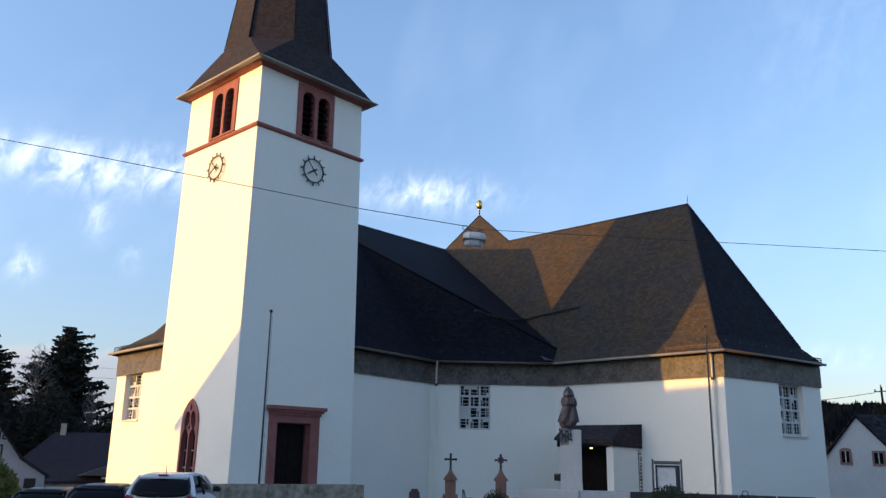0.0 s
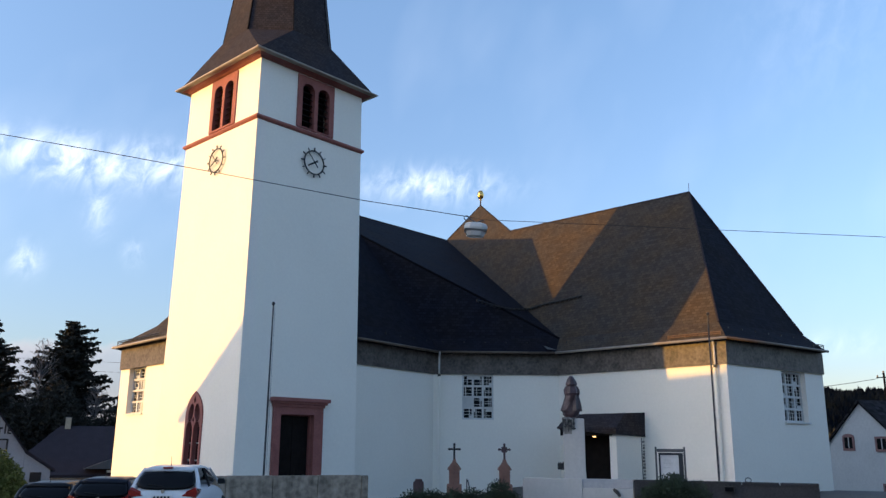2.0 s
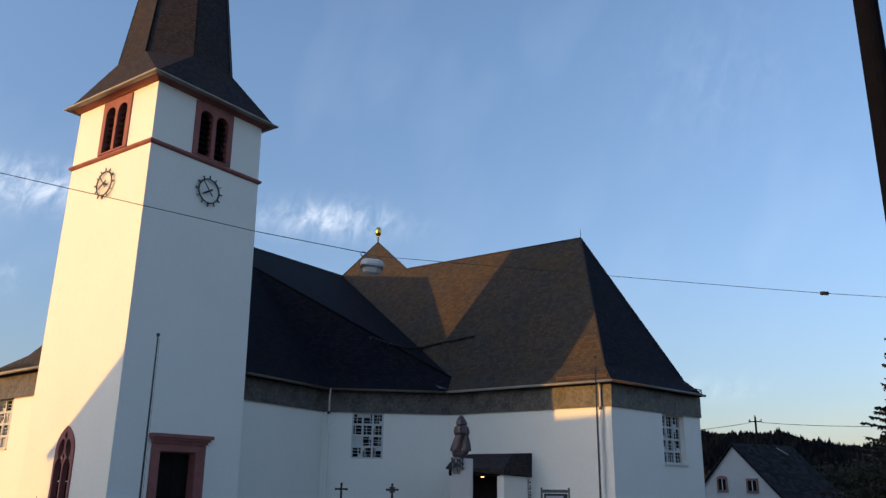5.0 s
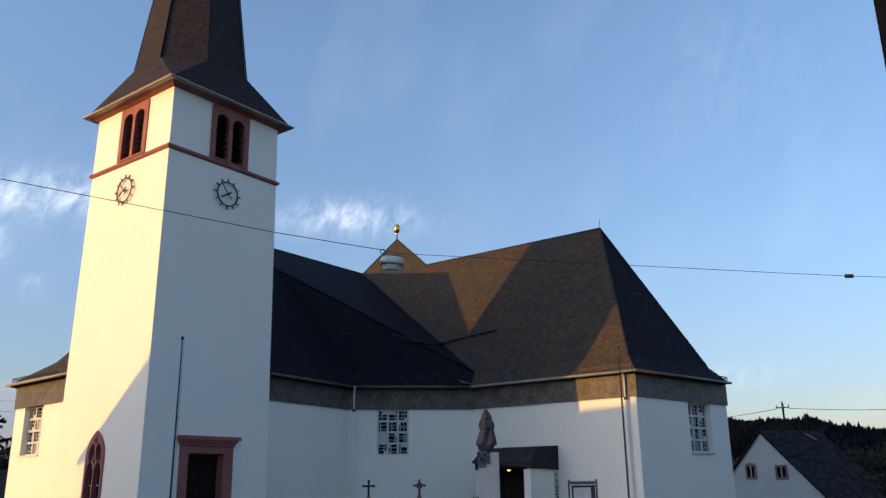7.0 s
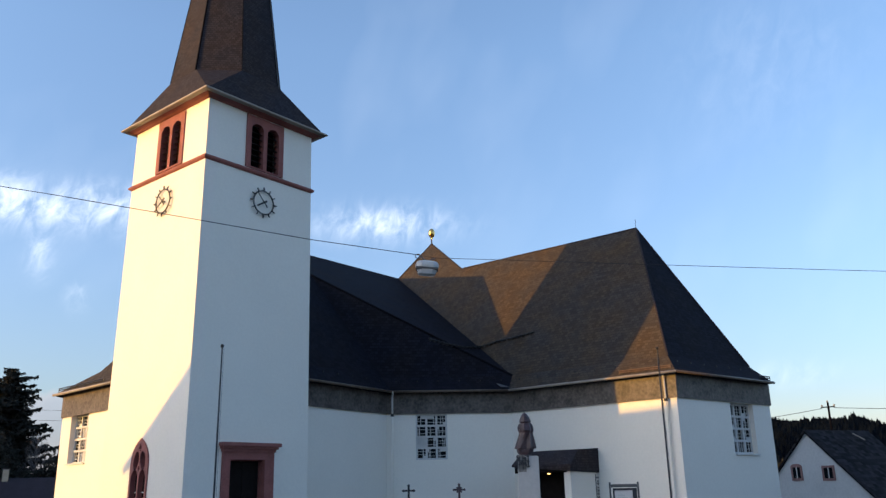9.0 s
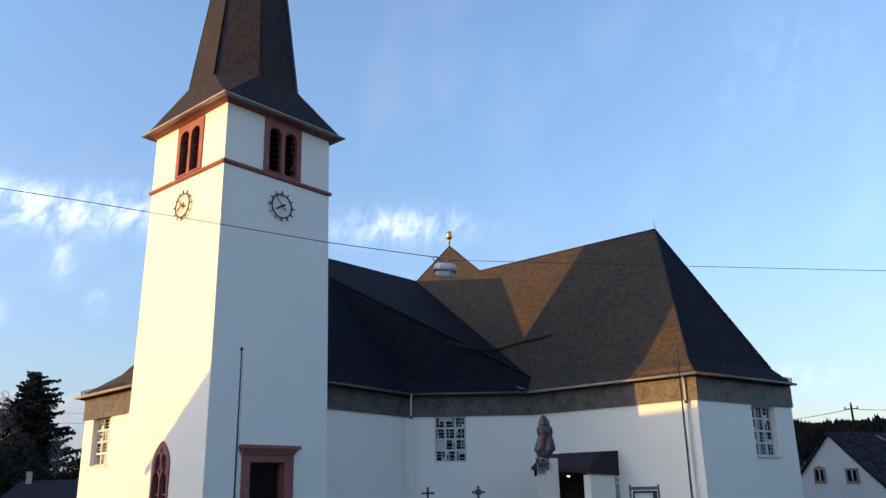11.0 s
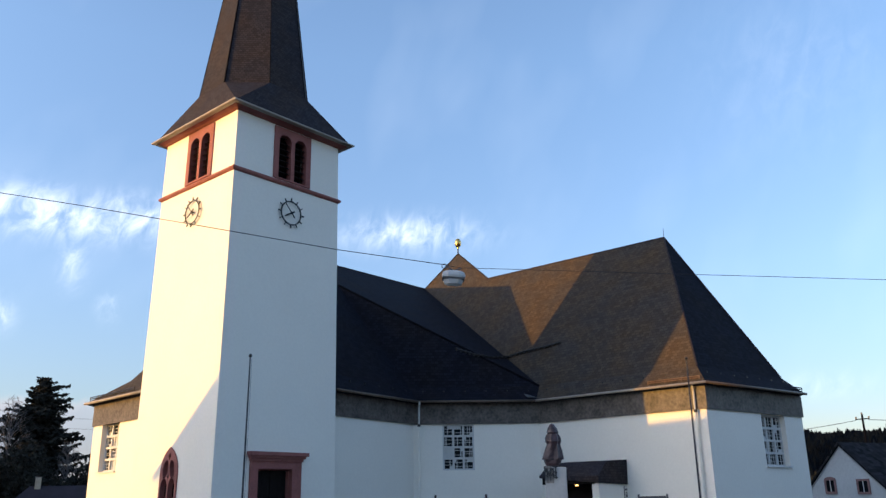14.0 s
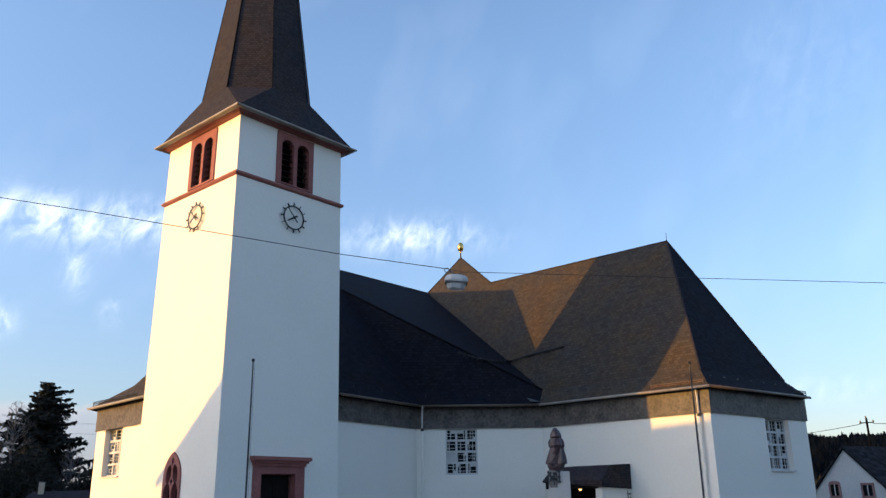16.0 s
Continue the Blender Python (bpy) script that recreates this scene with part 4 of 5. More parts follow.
# notice board
nb = thing("notice_board", (31.4, 16.5, 0), "grey metal framed notice board with a pale sheet", "notice board")
bmx = wall_frame((31.16, 17.01), (31.68, 16.01))
LB = 1.13
for x in (0.0, LB):
    part("post", box((x - 0.04, -0.05, -0.1), (x + 0.04, 0.05, 2.02 + 0.02), bmx, 0.01), STEEL, nb)
part("top_rail", box((0.045, -0.04, 1.83), (LB - 0.045, 0.04, 1.96), bmx, 0.008), STEEL, nb)
part("inner_frame", plate_with_holes([(0.1, 0.55), (LB - 0.06, 0.55), (LB - 0.06, 1.8), (0.1, 1.8)], [[(0.17, 0.66), (LB - 0.24, 0.66), (LB - 0.24, 1.71), (0.17, 1.71)]], -0.04, 0.03, bmx), POLEPAINT, nb)
part("sheet", box((0.15, 0.0, 0.64), (LB - 0.22, 0.01, 1.73), bmx), PAPER, nb, "pale paper notice sheet")
for k, (xa, za, w, h) in enumerate(((0.28, 1.5, 0.3, 0.03), (0.28, 1.42, 0.42, 0.02), (0.28, 1.36, 0.38, 0.02), (0.3, 1.2, 0.25, 0.02))):
    part("printed_bar", box((xa, -0.004, za), (xa + w, -0.001, za + h), bmx), LAMPGREY, nb)
part("corner_sheet", box((0.5, -0.012, 0.67), (LB - 0.245, -0.005, 0.98), bmx), POLEPAINT, nb)

# ---- the graves and the planting before the church ----


def gravestone(x, y, wheel, label):
    g = thing("gravestone", (x, y, 0), label, "gravestone", "sandstone grave markers")
    gm = Matrix.Translation((x, y, 0)) @ Matrix.Rotation(radians(-48), 4, 'Z')
    part("plinth", box((-0.24, -0.2, -0.2), (0.24, 0.2, 0.82), gm, 0.015), PINKSTONE, g)
    part("stone_body", prism([(-0.17, 0.8), (0.17, 0.8), (0.17, 1.28), (-0.17, 1.28)], -0.14, 0.14, gm, 0.01), PINKSTONE, g)
    part("gable_top", prism([(-0.225, 1.26), (0.225, 1.26), (0.215, 1.31), (0.06, 1.5), (0.042, 1.6), (-0.042, 1.6), (-0.06, 1.5), (-0.215, 1.31)], -0.18, 0.18, gm, 0.008), PINKSTONE, g)
    part("relief_disc", prism([(0.06 * math.cos(a), 1.16 + 0.06 * math.sin(a)) for a in [2 * math.pi * k / 10 for k in range(10)]], -0.165, -0.145, gm), PINKSTONE, g)
    c = bmesh.new()
    add_box(c, (-0.034, -0.03, 1.58), (0.034, 0.03, 2.06), gm)
    add_box(c, (-0.16, -0.025, 1.875), (-0.036, 0.025, 1.935), gm)
    add_box(c, (0.036, -0.025, 1.875), (0.16, 0.025, 1.935), gm)
    for dx, dz in ((-0.17, 1.905), (0.17, 1.905), (0, 2.065)):
        add_turned(c, [(0.012, -0.04), (0.04, -0.015), (0.04, 0.015), (0.012, 0.04)], seg=8, m=gm @ Matrix.Translation((dx, 0, dz)))
    if wheel:
        pts = [(0.11 * math.cos(a), 1.905 + 0.11 * math.sin(a)) for a in [math.pi / 2 * k for k in range(4)]]
        add_prism(c, pts, -0.015, 0.015, gm)
        for k in range(4):
            a = math.pi / 4 + math.pi / 2 * k
            add_turned(c, [(0.01, -0.03), (0.045, 0), (0.01, 0.03)], seg=6, m=gm @ Matrix.Translation((0.085 * math.cos(a), 0, 1.905 + 0.085 * math.sin(a))))
    part("cross", c, IRON if not wheel else BRONZE, g, "dark metal cross" if not wheel else "dark brown cross with decorated centre")


gravestone(20.01, 18.13, False, "pink sandstone grave marker with a thin black cross")
gravestone(21.06, 16.9, True, "pink sandstone grave marker with an ornate dark brown cross")
g = thing("gravestone", (19.22, 18.96, 0), "small dark stepped headstone behind the hedge", "gravestone", "sandstone grave markers")
gm = Matrix.Translation((19.22, 18.96, 0)) @ Matrix.Rotation(radians(-46), 4, 'Z')
part("headstone", prism([(-0.17, -0.2), (0.17, -0.2), (0.17, 0.88), (0.11, 0.88), (0.11, 0.97), (-0.11, 0.97), (-0.11, 0.88), (-0.17, 0.88)], -0.09, 0.09, gm, 0.012), BRONZE, g)
sg = thing("iron_stake", (19.44, 17.09, 0), "small dark iron stake with a slanting brace between the graves", "stake")
part("upright", tube([(19.44, 17.09, -0.1), (19.44, 17.09, 1.02)], 0.022, 6), STEEL, sg)
part("brace", tube([(19.62, 16.9, -0.1), (19.46, 17.07, 1.0)], 0.02, 6), STEEL, sg)


def leaves(blobs, count, size, seed, up=0.3):
    """Many small leaf blades scattered in the shells of the given ovals (x, y, z, rx, ry, rz)."""
    r = random.Random(seed)
    vs, fs = [], []
    vol = [b[3] * b[4] * b[5] for b in blobs]
    for _ in range(count):
        b = r.choices(blobs, vol)[0]
        d = Vector((r.gauss(0, 1), r.gauss(0, 1), r.gauss(0, 1))).normalized()
        k = r.uniform(0.55, 1.08)
        p = Vector((b[0] + d.x * b[3] * k, b[1] + d.y * b[4] * k, b[2] + d.z * b[5] * k))
        a = Vector((r.gauss(0, 1), r.gauss(0, 1), r.gauss(0, 1) + up)).normalized()
        s = a.cross(Vector((r.gauss(0, 1), r.gauss(0, 1), r.gauss(0, 1)))).normalized()
        w = size * r.uniform(0.6, 1.4)
        n = len(vs)
        vs += [p - s * w * 0.45, p + a * w * 0.4 + s * w * 0.1 + s.cross(a) * w * 0.2, p + a * w * 1.2, p + s * w * 0.45]
        fs.append((n, n + 3, n + 1))
        fs.append((n + 3, n + 2, n + 1))
        fs.append((n, n + 1, n + 2))
    me = bpy.data.meshes.new("leaves")
    me.from_pydata(vs, [], fs)
    return me


def shrub(name, label, category, at, blobs, count, size, seed, mat):
    ob = thing(name, at, label, category)
    me = leaves(blobs, count, size, seed)
    me.materials.append(mat)
    lf = new("foliage", me)
    lf.parent = ob
    lf.matrix_parent_inverse = ob.matrix_basis.inverted()
    st_ = bmesh.new()
    r = random.Random(seed)
    for b in blobs:
        for _ in range(3):
            add_tube(st_, [(b[0], b[1], at[2] - 0.05), (b[0] + r.uniform(-0.3, 0.3) * b[3], b[1] + r.uniform(-0.3, 0.3) * b[4], b[2] + b[5] * 0.5)], [0.03, 0.01], 5)
    part("stems", st_, BARK, ob)
    return ob


hb = []
rr = random.Random(12)
for k in range(15):
    t = k / 14
    x, y = 17.3 + 2.5 * t, 17.35 - 1.75 * t
    hb.append((x + rr.uniform(-0.1, 0.1), y + rr.uniform(-0.1, 0.1), 0.3, 0.34, 0.34, 0.42 + rr.uniform(-0.06, 0.1)))
hb.append((19.55, 15.9, 0.55, 0.4, 0.4, 0.5))
shrub("clipped_hedge", "dark green low hedge before the graves", "hedge", (18.5, 16.5, 0), hb, 16000, 0.05, 4, BUSHLEAF)
shrub("rounded_shrub", "dark green leafy shrub before the retaining wall", "shrub", (17.8, 9.1, 0), [(17.7, 9.3, 0.72, 0.5, 0.5, 0.68), (17.95, 8.85, 0.68, 0.42, 0.42, 0.56), (17.5, 9.65, 0.62, 0.42, 0.42, 0.56)], 13000, 0.042, 6, BUSHLEAF)
shrub("spring_bush", "yellow-green bush beside the parked cars", "bush", (11.0, 32.0, -0.5), [(11.2, 32.1, 0.4, 0.8, 0.8, 1.0), (10.9, 32.3, 0.95, 0.7, 0.6, 0.85), (10.2, 32.4, 0.6, 0.9, 0.8, 1.1)], 14000, 0.1, 8, SPRINGLEAF)

# ---- street lamp on its span wire ----
span = [(-2.5, 32.0, 12.4), (2.0, 27.2, 11.15), (5.96, 22.94, 10.08), (8.66, 20.04, 9.4), (10.72, 17.83, 8.84), (13.15, 15.23, 8.17), (15.0, 13.24, 7.75)]
span2 = [(15.0, 13.24, 7.75), (15.32, 12.9, 7.66), (17.71, 10.33, 7.53), (19.52, 8.39, 7.43), (22.3, 5.4, 7.28), (23.62, 3.99, 7.22), (24.84, 2.67, 7.19), (28, -0.8, 7.2)]
wire = thing("span_wire", (15, 13.2, 7.7), "thin black overhead wire spanning the yard", "cable")
part("wire_strand", tube(span, 0.0105, 5), IRON, wire)
part("thin_strand", tube(span2, 0.0075, 5), IRON, wire)
for k in range(3):
    ins = bmesh.new()
    add_turned(ins, [(0.02, -0.05), (0.055, -0.02), (0.055, 0.02), (0.02, 0.05)], seg=10, m=Matrix.Translation((23.62 + 0.05 * (k - 1), 3.99 - 0.055 * (k - 1), 7.22)) @ Matrix.Rotation(radians(90), 4, 'Y'))
    part("insulator", ins, IRON, wire)
sl = thing("street_lamp", (15.18, 13.05, 7.4), "pale grey hanging street lamp on the span wire", "street lamp")
lm = Matrix.Translation((15.18, 13.05, 7.39)) @ Matrix.Rotation(radians(-46), 4, 'Z') @ Matrix.Rotation(radians(4), 4, 'Y')
bm = bmesh.new()
loft(bm, [[lm @ Vector((sx * w, sy * d, z)) for sx, sy in ((-1, -0.5), (-0.5, -1), (0.5, -1), (1, -0.5), (1, 0.5), (0.5, 1), (-0.5, 1), (-1, 0.5))] for z, w, d in ((0.0, 0.29, 0.16), (0.06, 0.3, 0.17), (0.14, 0.27, 0.15), (0.18, 0.2, 0.1))])
part("hood", bm, LAMPGREY, sl, "pale grey lamp hood")
bm = bmesh.new()
loft(bm, [[lm @ Vector((sx * w, sy * d, z)) for sx, sy in ((-1, -0.5), (-0.5, -1), (0.5, -1), (1, -0.5), (1, 0.5), (0.5, 1), (-0.5, 1), (-1, 0.5))] for z, w, d in ((-0.2, 0.16, 0.08), (-0.17, 0.22, 0.12), (-0.05, 0.26, 0.14))])
part("bowl", bm, LAMPGLASS, sl, "milky lamp bowl")
part("band", box((-0.285, -0.15, -0.052), (0.285, 0.15, 0.002), lm, 0.01), STEEL, sl)
part("yoke", tube([lm @ Vector((-0.22, 0, 0.34)), lm @ Vector((-0.1, 0, 0.24)), lm @ Vector((0, 0, 0.19)), lm @ Vector((0.12, 0, 0.25)), lm @ Vector((0.2, 0, 0.26))], 0.018, 6), STEEL, sl)
part("wire_clamp", tube([lm @ Vector((-0.25 + 0.07 * math.cos(a), 0, 0.3 + 0.06 * math.sin(a))) for a in [2 * math.pi * k / 12 for k in range(13)]], 0.012, 5), STEEL, sl)

mast = thing("wooden_mast", (10.97, 0.9, 0), "tall dark wooden mast beside the yard", "mast")
part("mast_pole", tube([(10.97, 0.89, -0.3), (10.97, 0.9, 6), (10.97, 0.91, 13)], [0.17, 0.155, 0.13], 16), WOODPOLE, mast)

# ---- parked cars ----


def car(rear, heading, paint, label, height=1.5, length=4.0, width=1.7):
    """A hatchback: x across, y forwards from the rear bumper, z up."""
    x, y = rear
    z0 = ground_z(x, y)
    cm = Matrix.Translation((x, y, z0)) @ Matrix.Rotation(radians(heading - 90), 4, 'Z')
    ob = thing("parked_car", cm, label, "car", "cars parked by the wall")
    W, H = width / 2, height
    st = [  # y, half width, sill, belt, crown
        (0.0, W * 0.80, 0.42, 0.62, 0.66), (0.06, W * 0.9, 0.34, 0.8, 0.84), (0.2, W * 0.97, 0.28, 0.93, 0.97), (0.7, W, 0.22, 0.95, 0.99), (2.0, W, 0.2, 0.93, 0.97),
        (length * 0.72, W * 0.99, 0.22, 0.88, 0.95), (length * 0.88, W * 0.94, 0.24, 0.74, 0.82), (length * 0.97, W * 0.84, 0.3, 0.6, 0.66), (length, W * 0.7, 0.36, 0.52, 0.56)]
    bm = bmesh.new()
    loft(bm, [[(-w * 0.94, yy, lo), (w * 0.94, yy, lo), (w, yy, lo + 0.18), (w * 1.0, yy, (lo + hi) / 2 + 0.06), (w * 0.95, yy, hi), (w * 0.6, yy, top), (-w * 0.6, yy, top), (-w * 0.95, yy, hi), (-w, yy, (lo + hi) / 2 + 0.06), (-w, yy, lo + 0.18)]
              for yy, w, lo, hi, top in st])
    bmesh.ops.transform(bm, matrix=cm, verts=bm.verts)
    body = part("body", bm, paint, ob, smooth=True)
    sub = body.modifiers.new("round", 'SUBSURF')
    sub.levels = sub.render_levels = 2
    # glasshouse, with a painted roof panel and pillars
    cab = [(0.06, W * 0.9, 0.88, W * 0.88, 0.95), (0.3, W * 0.95, 0.86, W * 0.8, H - 0.16), (0.55, W * 0.96, 0.86, W * 0.76, H - 0.03), (1.1, W * 0.97, 0.86, W * 0.75, H + 0.01), (1.8, W * 0.97, 0.86, W * 0.74, H), (2.3, W * 0.96, 0.86, W * 0.72, H - 0.09), (3.1, W * 0.92, 0.86, W * 0.86, 0.95)]
    bm = bmesh.new()
    loft(bm, [[(-w, yy, lo), (w, yy, lo), (wt, yy, hi - 0.05), (wt * 0.82, yy, hi), (-wt * 0.82, yy, hi), (-wt, yy, hi - 0.05)] for yy, w, lo, wt, hi in cab])
    bmesh.ops.transform(bm, matrix=cm, verts=bm.verts)
    cabin = part("glasshouse", bm, CARGLASS, ob, "dark tinted car windows", True)
    sub = cabin.modifiers.new("round", 'SUBSURF')
    sub.levels = sub.render_levels = 2
    bm = bmesh.new()
    loft(bm, [[(-wt * 0.93, yy, hi - 0.1), (wt * 0.93, yy, hi - 0.1), (wt * 0.95, yy, hi - 0.035), (wt * 0.7, yy, hi + 0.012), (-wt * 0.7, yy, hi + 0.012), (-wt * 0.95, yy, hi - 0.035)]
              for yy, wt, hi in ((0.4, W * 0.74, H - 0.045), (0.62, W * 0.76, H - 0.015), (1.1, W * 0.76, H + 0.005), (1.8, W * 0.75, H - 0.005), (2.2, W * 0.73, H - 0.06))])
    bmesh.ops.transform(bm, matrix=cm, verts=bm.verts)
    part("roof_panel", bm, paint, ob, smooth=True)
    if height > 1.45:
        part("brake_light", box((-0.12, 0.33, H - 0.06), (0.12, 0.42, H - 0.02), cm, 0.008), REDLAMP, cabin, "small red high brake light")
    part("wiper", tube([cm @ Vector((0.0, 0.06, 0.98)), cm @ Vector((-0.4, 0.1, 1.02))], 0.012, 5), RUBBER, cabin)
    for s in (-1, 1):
        part("rear_pillar", tube([cm @ Vector((s * W * 0.93, 0.3, 0.88)), cm @ Vector((s * W * 0.86, 0.42, 1.15)), cm @ Vector((s * W * 0.74, 0.6, H - 0.07))], [0.09, 0.065, 0.05], 8), paint, ob)
        part("front_pillar", tube([cm @ Vector((s * W * 0.9, 2.95, 0.93)), cm @ Vector((s * W * 0.72, 2.2, H - 0.09))], 0.035, 6), paint, ob)
        part("door_pillar", tube([cm @ Vector((s * W * 0.955, 1.45, 0.92)), cm @ Vector((s * W * 0.76, 1.4, H - 0.07))], 0.03, 6), RUBBER, ob)
        bm = bmesh.new()
        loft(bm, [[(s * (W * e), yy, zz) for e, zz in ((0.56, 0.72 + d), (0.93, 0.7 + d), (0.985, 0.84), (0.93, 0.96 - d), (0.66, 0.86 - d))] for yy, d in ((0.02, 0.04), (0.1, 0.0), (0.3, 0.02), (0.42, 0.07))])
        bmesh.ops.transform(bm, matrix=cm, verts=bm.verts)
        part("tail_light", bm, REDLAMP, ob, "red tail light")
        bm = bmesh.new()
        loft(bm, [[(s * (W + 0.06 + 0.09 * e), 2.45 + dy, 1.0 + dz) for e, dz in ((-1, -0.06), (1, -0.05), (1.1, 0.03), (0.5, 0.09), (-1, 0.08))] for dy in (-0.05, 0.07)])
        bmesh.ops.transform(bm, matrix=cm, verts=bm.verts)
        part("door_mirror", bm, RUBBER, ob)
        for yy in (0.72, length - 0.8):
            wm = cm @ Matrix.Translation((s * (W - 0.1), yy, 0.3)) @ Matrix.Rotation(radians(90), 4, 'Y')
            bm = bmesh.new()
            add_turned(bm, [(0.2, -0.1), (0.28, -0.1), (0.3, -0.07), (0.3, 0.07), (0.28, 0.1), (0.2, 0.1)], seg=20, m=wm)
            wh = part("wheel", bm, RUBBER, ob)
            bm = bmesh.new()
            add_turned(bm, [(0.05, -0.11), (0.19, -0.105), (0.19, 0.105), (0.05, 0.11)], seg=20, m=wm)
            part("rim", bm, STEEL, wh)
    part("number_plate", box((-0.26, -0.02, 0.66), (0.26, 0.03, 0.77), cm, 0.006), PAPER, ob)
    for k in range(5):
        part("plate_mark", box((-0.2 + k * 0.085, -0.026, 0.69), (-0.15 + k * 0.085, -0.021, 0.745), cm), RUBBER, ob)
    part("bumper", box((-W * 0.86, -0.05, 0.36), (W * 0.86, 0.14, 0.56), cm, 0.04), paint, ob)
    badge = bmesh.new()
    add_turned(badge, [(0.045, 0), (0.05, 0.012), (0.02, 0.02)], seg=14, m=cm @ Matrix.Translation((0, 0.035, 0.86)) @ Matrix.Rotation(radians(90), 4, 'X'))
    part("round_badge", badge, ZINC, ob)
    part("aerial", tube([cm @ Vector((0.0, 0.62, H - 0.02)), cm @ Vector((0.02, 0.5, H + 0.24))], [0.009, 0.004], 5), RUBBER, cabin)
    return ob


car((10.5, 19.23), 46, CARWHITE, "small white hatchback parked facing the church wall", 1.455, 4.0)
car((10.49, 22.69), 50, CARBLUE, "dark blue hatchback parked beside a white car", 1.39, 4.0)
car((9.94, 25.1), 50, CARBLACK, "black hatchback parked at the end of the row", 1.37, 4.1)

# ---- houses ----


def gable_house(name, label, apex, along, widths, wall_mat, roof_mat, eave_z, depth, base=-3.5, over=0.3):
    """Gable end facing the yard. apex: top of the gable; along: direction of the gable's width, left to right; widths: half spans left and right."""
    ax, ay, az = apex
    d = Vector((along[0], along[1], 0)).normalized()
    n = Vector((-d.y, d.x, 0))
    hm = Matrix(((d.x, n.x, 0, ax), (d.y, n.y, 0, ay), (0, 0, 1, 0), (0, 0, 0, 1)))
    ob = thing(name, (ax, ay, base), label, "house")
    wl, wr = widths
    part("gable_wall", prism([(-wl, base), (wr, base), (wr, eave_z), (0, az - 0.12), (-wl, eave_z)], 0, depth, hm), wall_mat, ob)
    bm = bmesh.new()
    add_prism(bm, [(0, az + 0.1), (-wl - over, eave_z - over * (az - eave_z) / wl + 0.1), (-wl - over, eave_z - over * (az - eave_z) / wl - 0.06), (0, az - 0.1),
                   (wr + over, eave_z - over * (az - eave_z) / wr - 0.06), (wr + over, eave_z - over * (az - eave_z) / wr + 0.1)], -0.18, depth + 0.2, hm)
    slope_uv(part("roof", bm, roof_mat, ob))
    return ob, hm


# white house beyond the transept
hr, hm = gable_house("white_house", "white rendered gabled house with red window surrounds", (61.48, 17.77, 5.25), (-0.4, -0.917), (4.9, 5.0), DULLWHITE, OLDSLATE, 0.5, 6.5)
for x0, x1, z0, z1, arched in ((-1.65, -0.7, 1.9, 2.95, True), (0.95, 1.95, 1.85, 2.85, False), (1.2, 2.2, -1.3, -0.2, False)):
    top = arch(x0, x1, z0, z1 - 0.1, 0.2, 6) if arched else [(x0, z0), (x1, z0), (x1, z1), (x0, z1)]
    w = part("window", plate_with_holes(top, [[(x0 + 0.14, z0 + 0.16), (x1 - 0.14, z0 + 0.16), (x1 - 0.14, z1 - 0.14), (x0 + 0.14, z1 - 0.14)]], -0.07, 0.02, hm), REDTRIM, hr, "red stone window surround")
    part("pane", box((x0 + 0.12, -0.03, z0 + 0.14), (x1 - 0.12, -0.015, z1 - 0.12), hm), GLASS, w)
    cxw = (x0 + x1) / 2
    part("casement", box((cxw - 0.03, -0.045, z0 + 0.16), (cxw + 0.03, -0.032, z1 - 0.14), hm), WHITEPAINT, w)
    part("curtain", box((x0 + 0.15, -0.0298, z0 + 0.17), (cxw - 0.05, -0.0297 + 0.004, z1 - 0.16), hm), WHITEPAINT, w)
part("snow_rail", tube([hm @ Vector((0.4, 4.4, 5.12)), hm @ Vector((0.95, 4.95, 4.62))], 0.035, 5), ZINC, hr)

# low dark roof behind the cars
low = thing("low_house", (36, 84, -4), "low house with a dark brown tiled roof and chimney", "house")
p, q = Vector((30.5, 87.0, 0)), Vector((46.0, 80.2, 0))
lm2 = wall_frame((p.x, p.y), (q.x, q.y))
part("house_wall", box((1.2, 1.0, -6.0), (16.5, 11, -0.9), lm2), PLASTER, low)
bm = bmesh.new()
vs = [bm.verts.new(lm2 @ Vector(v)) for v in ((-0.4, 0.0, -1.1), (17.2, 0.0, -1.0), (17.2, 5.8, 3.9), (4.5, 5.8, 3.8), (-0.4, 11.6, -1.1), (17.2, 11.6, -1.0), (-0.4, 0.0, -1.4), (17.2, 0.0, -1.3), (17.2, 11.6, -1.3), (-0.4, 11.6, -1.4))]
for f in ((0, 1, 2, 3), (3, 2, 5, 4), (0, 3, 4), (0, 6, 7, 1), (1, 7, 8, 5, 2), (4, 5, 8, 9), (0, 4, 9, 6), (6, 9, 8, 7)):
    bm.faces.new([vs[k] for k in f])
slope_uv(part("roof", bm, TARROOF, low, "dark brown tiled roof"))
part("chimney", box((4.95, 5.4, 2.6), (5.52, 6.0, 4.65), lm2, 0.03), CREAM, low, "pale cream rendered chimney")
part("chimney_cap", box((4.9, 5.34, 4.654), (5.58, 6.06, 4.74), lm2, 0.02), GREYSTONE, low)
part("lean_to_roof", prism([(7.2, -0.5), (13.0, -0.5), (13.0, 1.3), (9.6, 0.4)], -0.5, 0.9, lm2), STEEL, low, "grey sheet lean-to roof")
part("pale_fascia", box((9.4, -0.56, -0.86), (13.0, -0.505, -0.62), lm2), CREAM, low)

# second unseen house, added so that its shade lies over the lettered house
gable_house("gabled_house", "unseen plastered house with a dark tiled roof, added for its shade", (-9.0, 79.0, 13.0), (0.41, 0.912), (10.0, 9.0), PLASTER, TARROOF, 9.0, 9, -4.0)

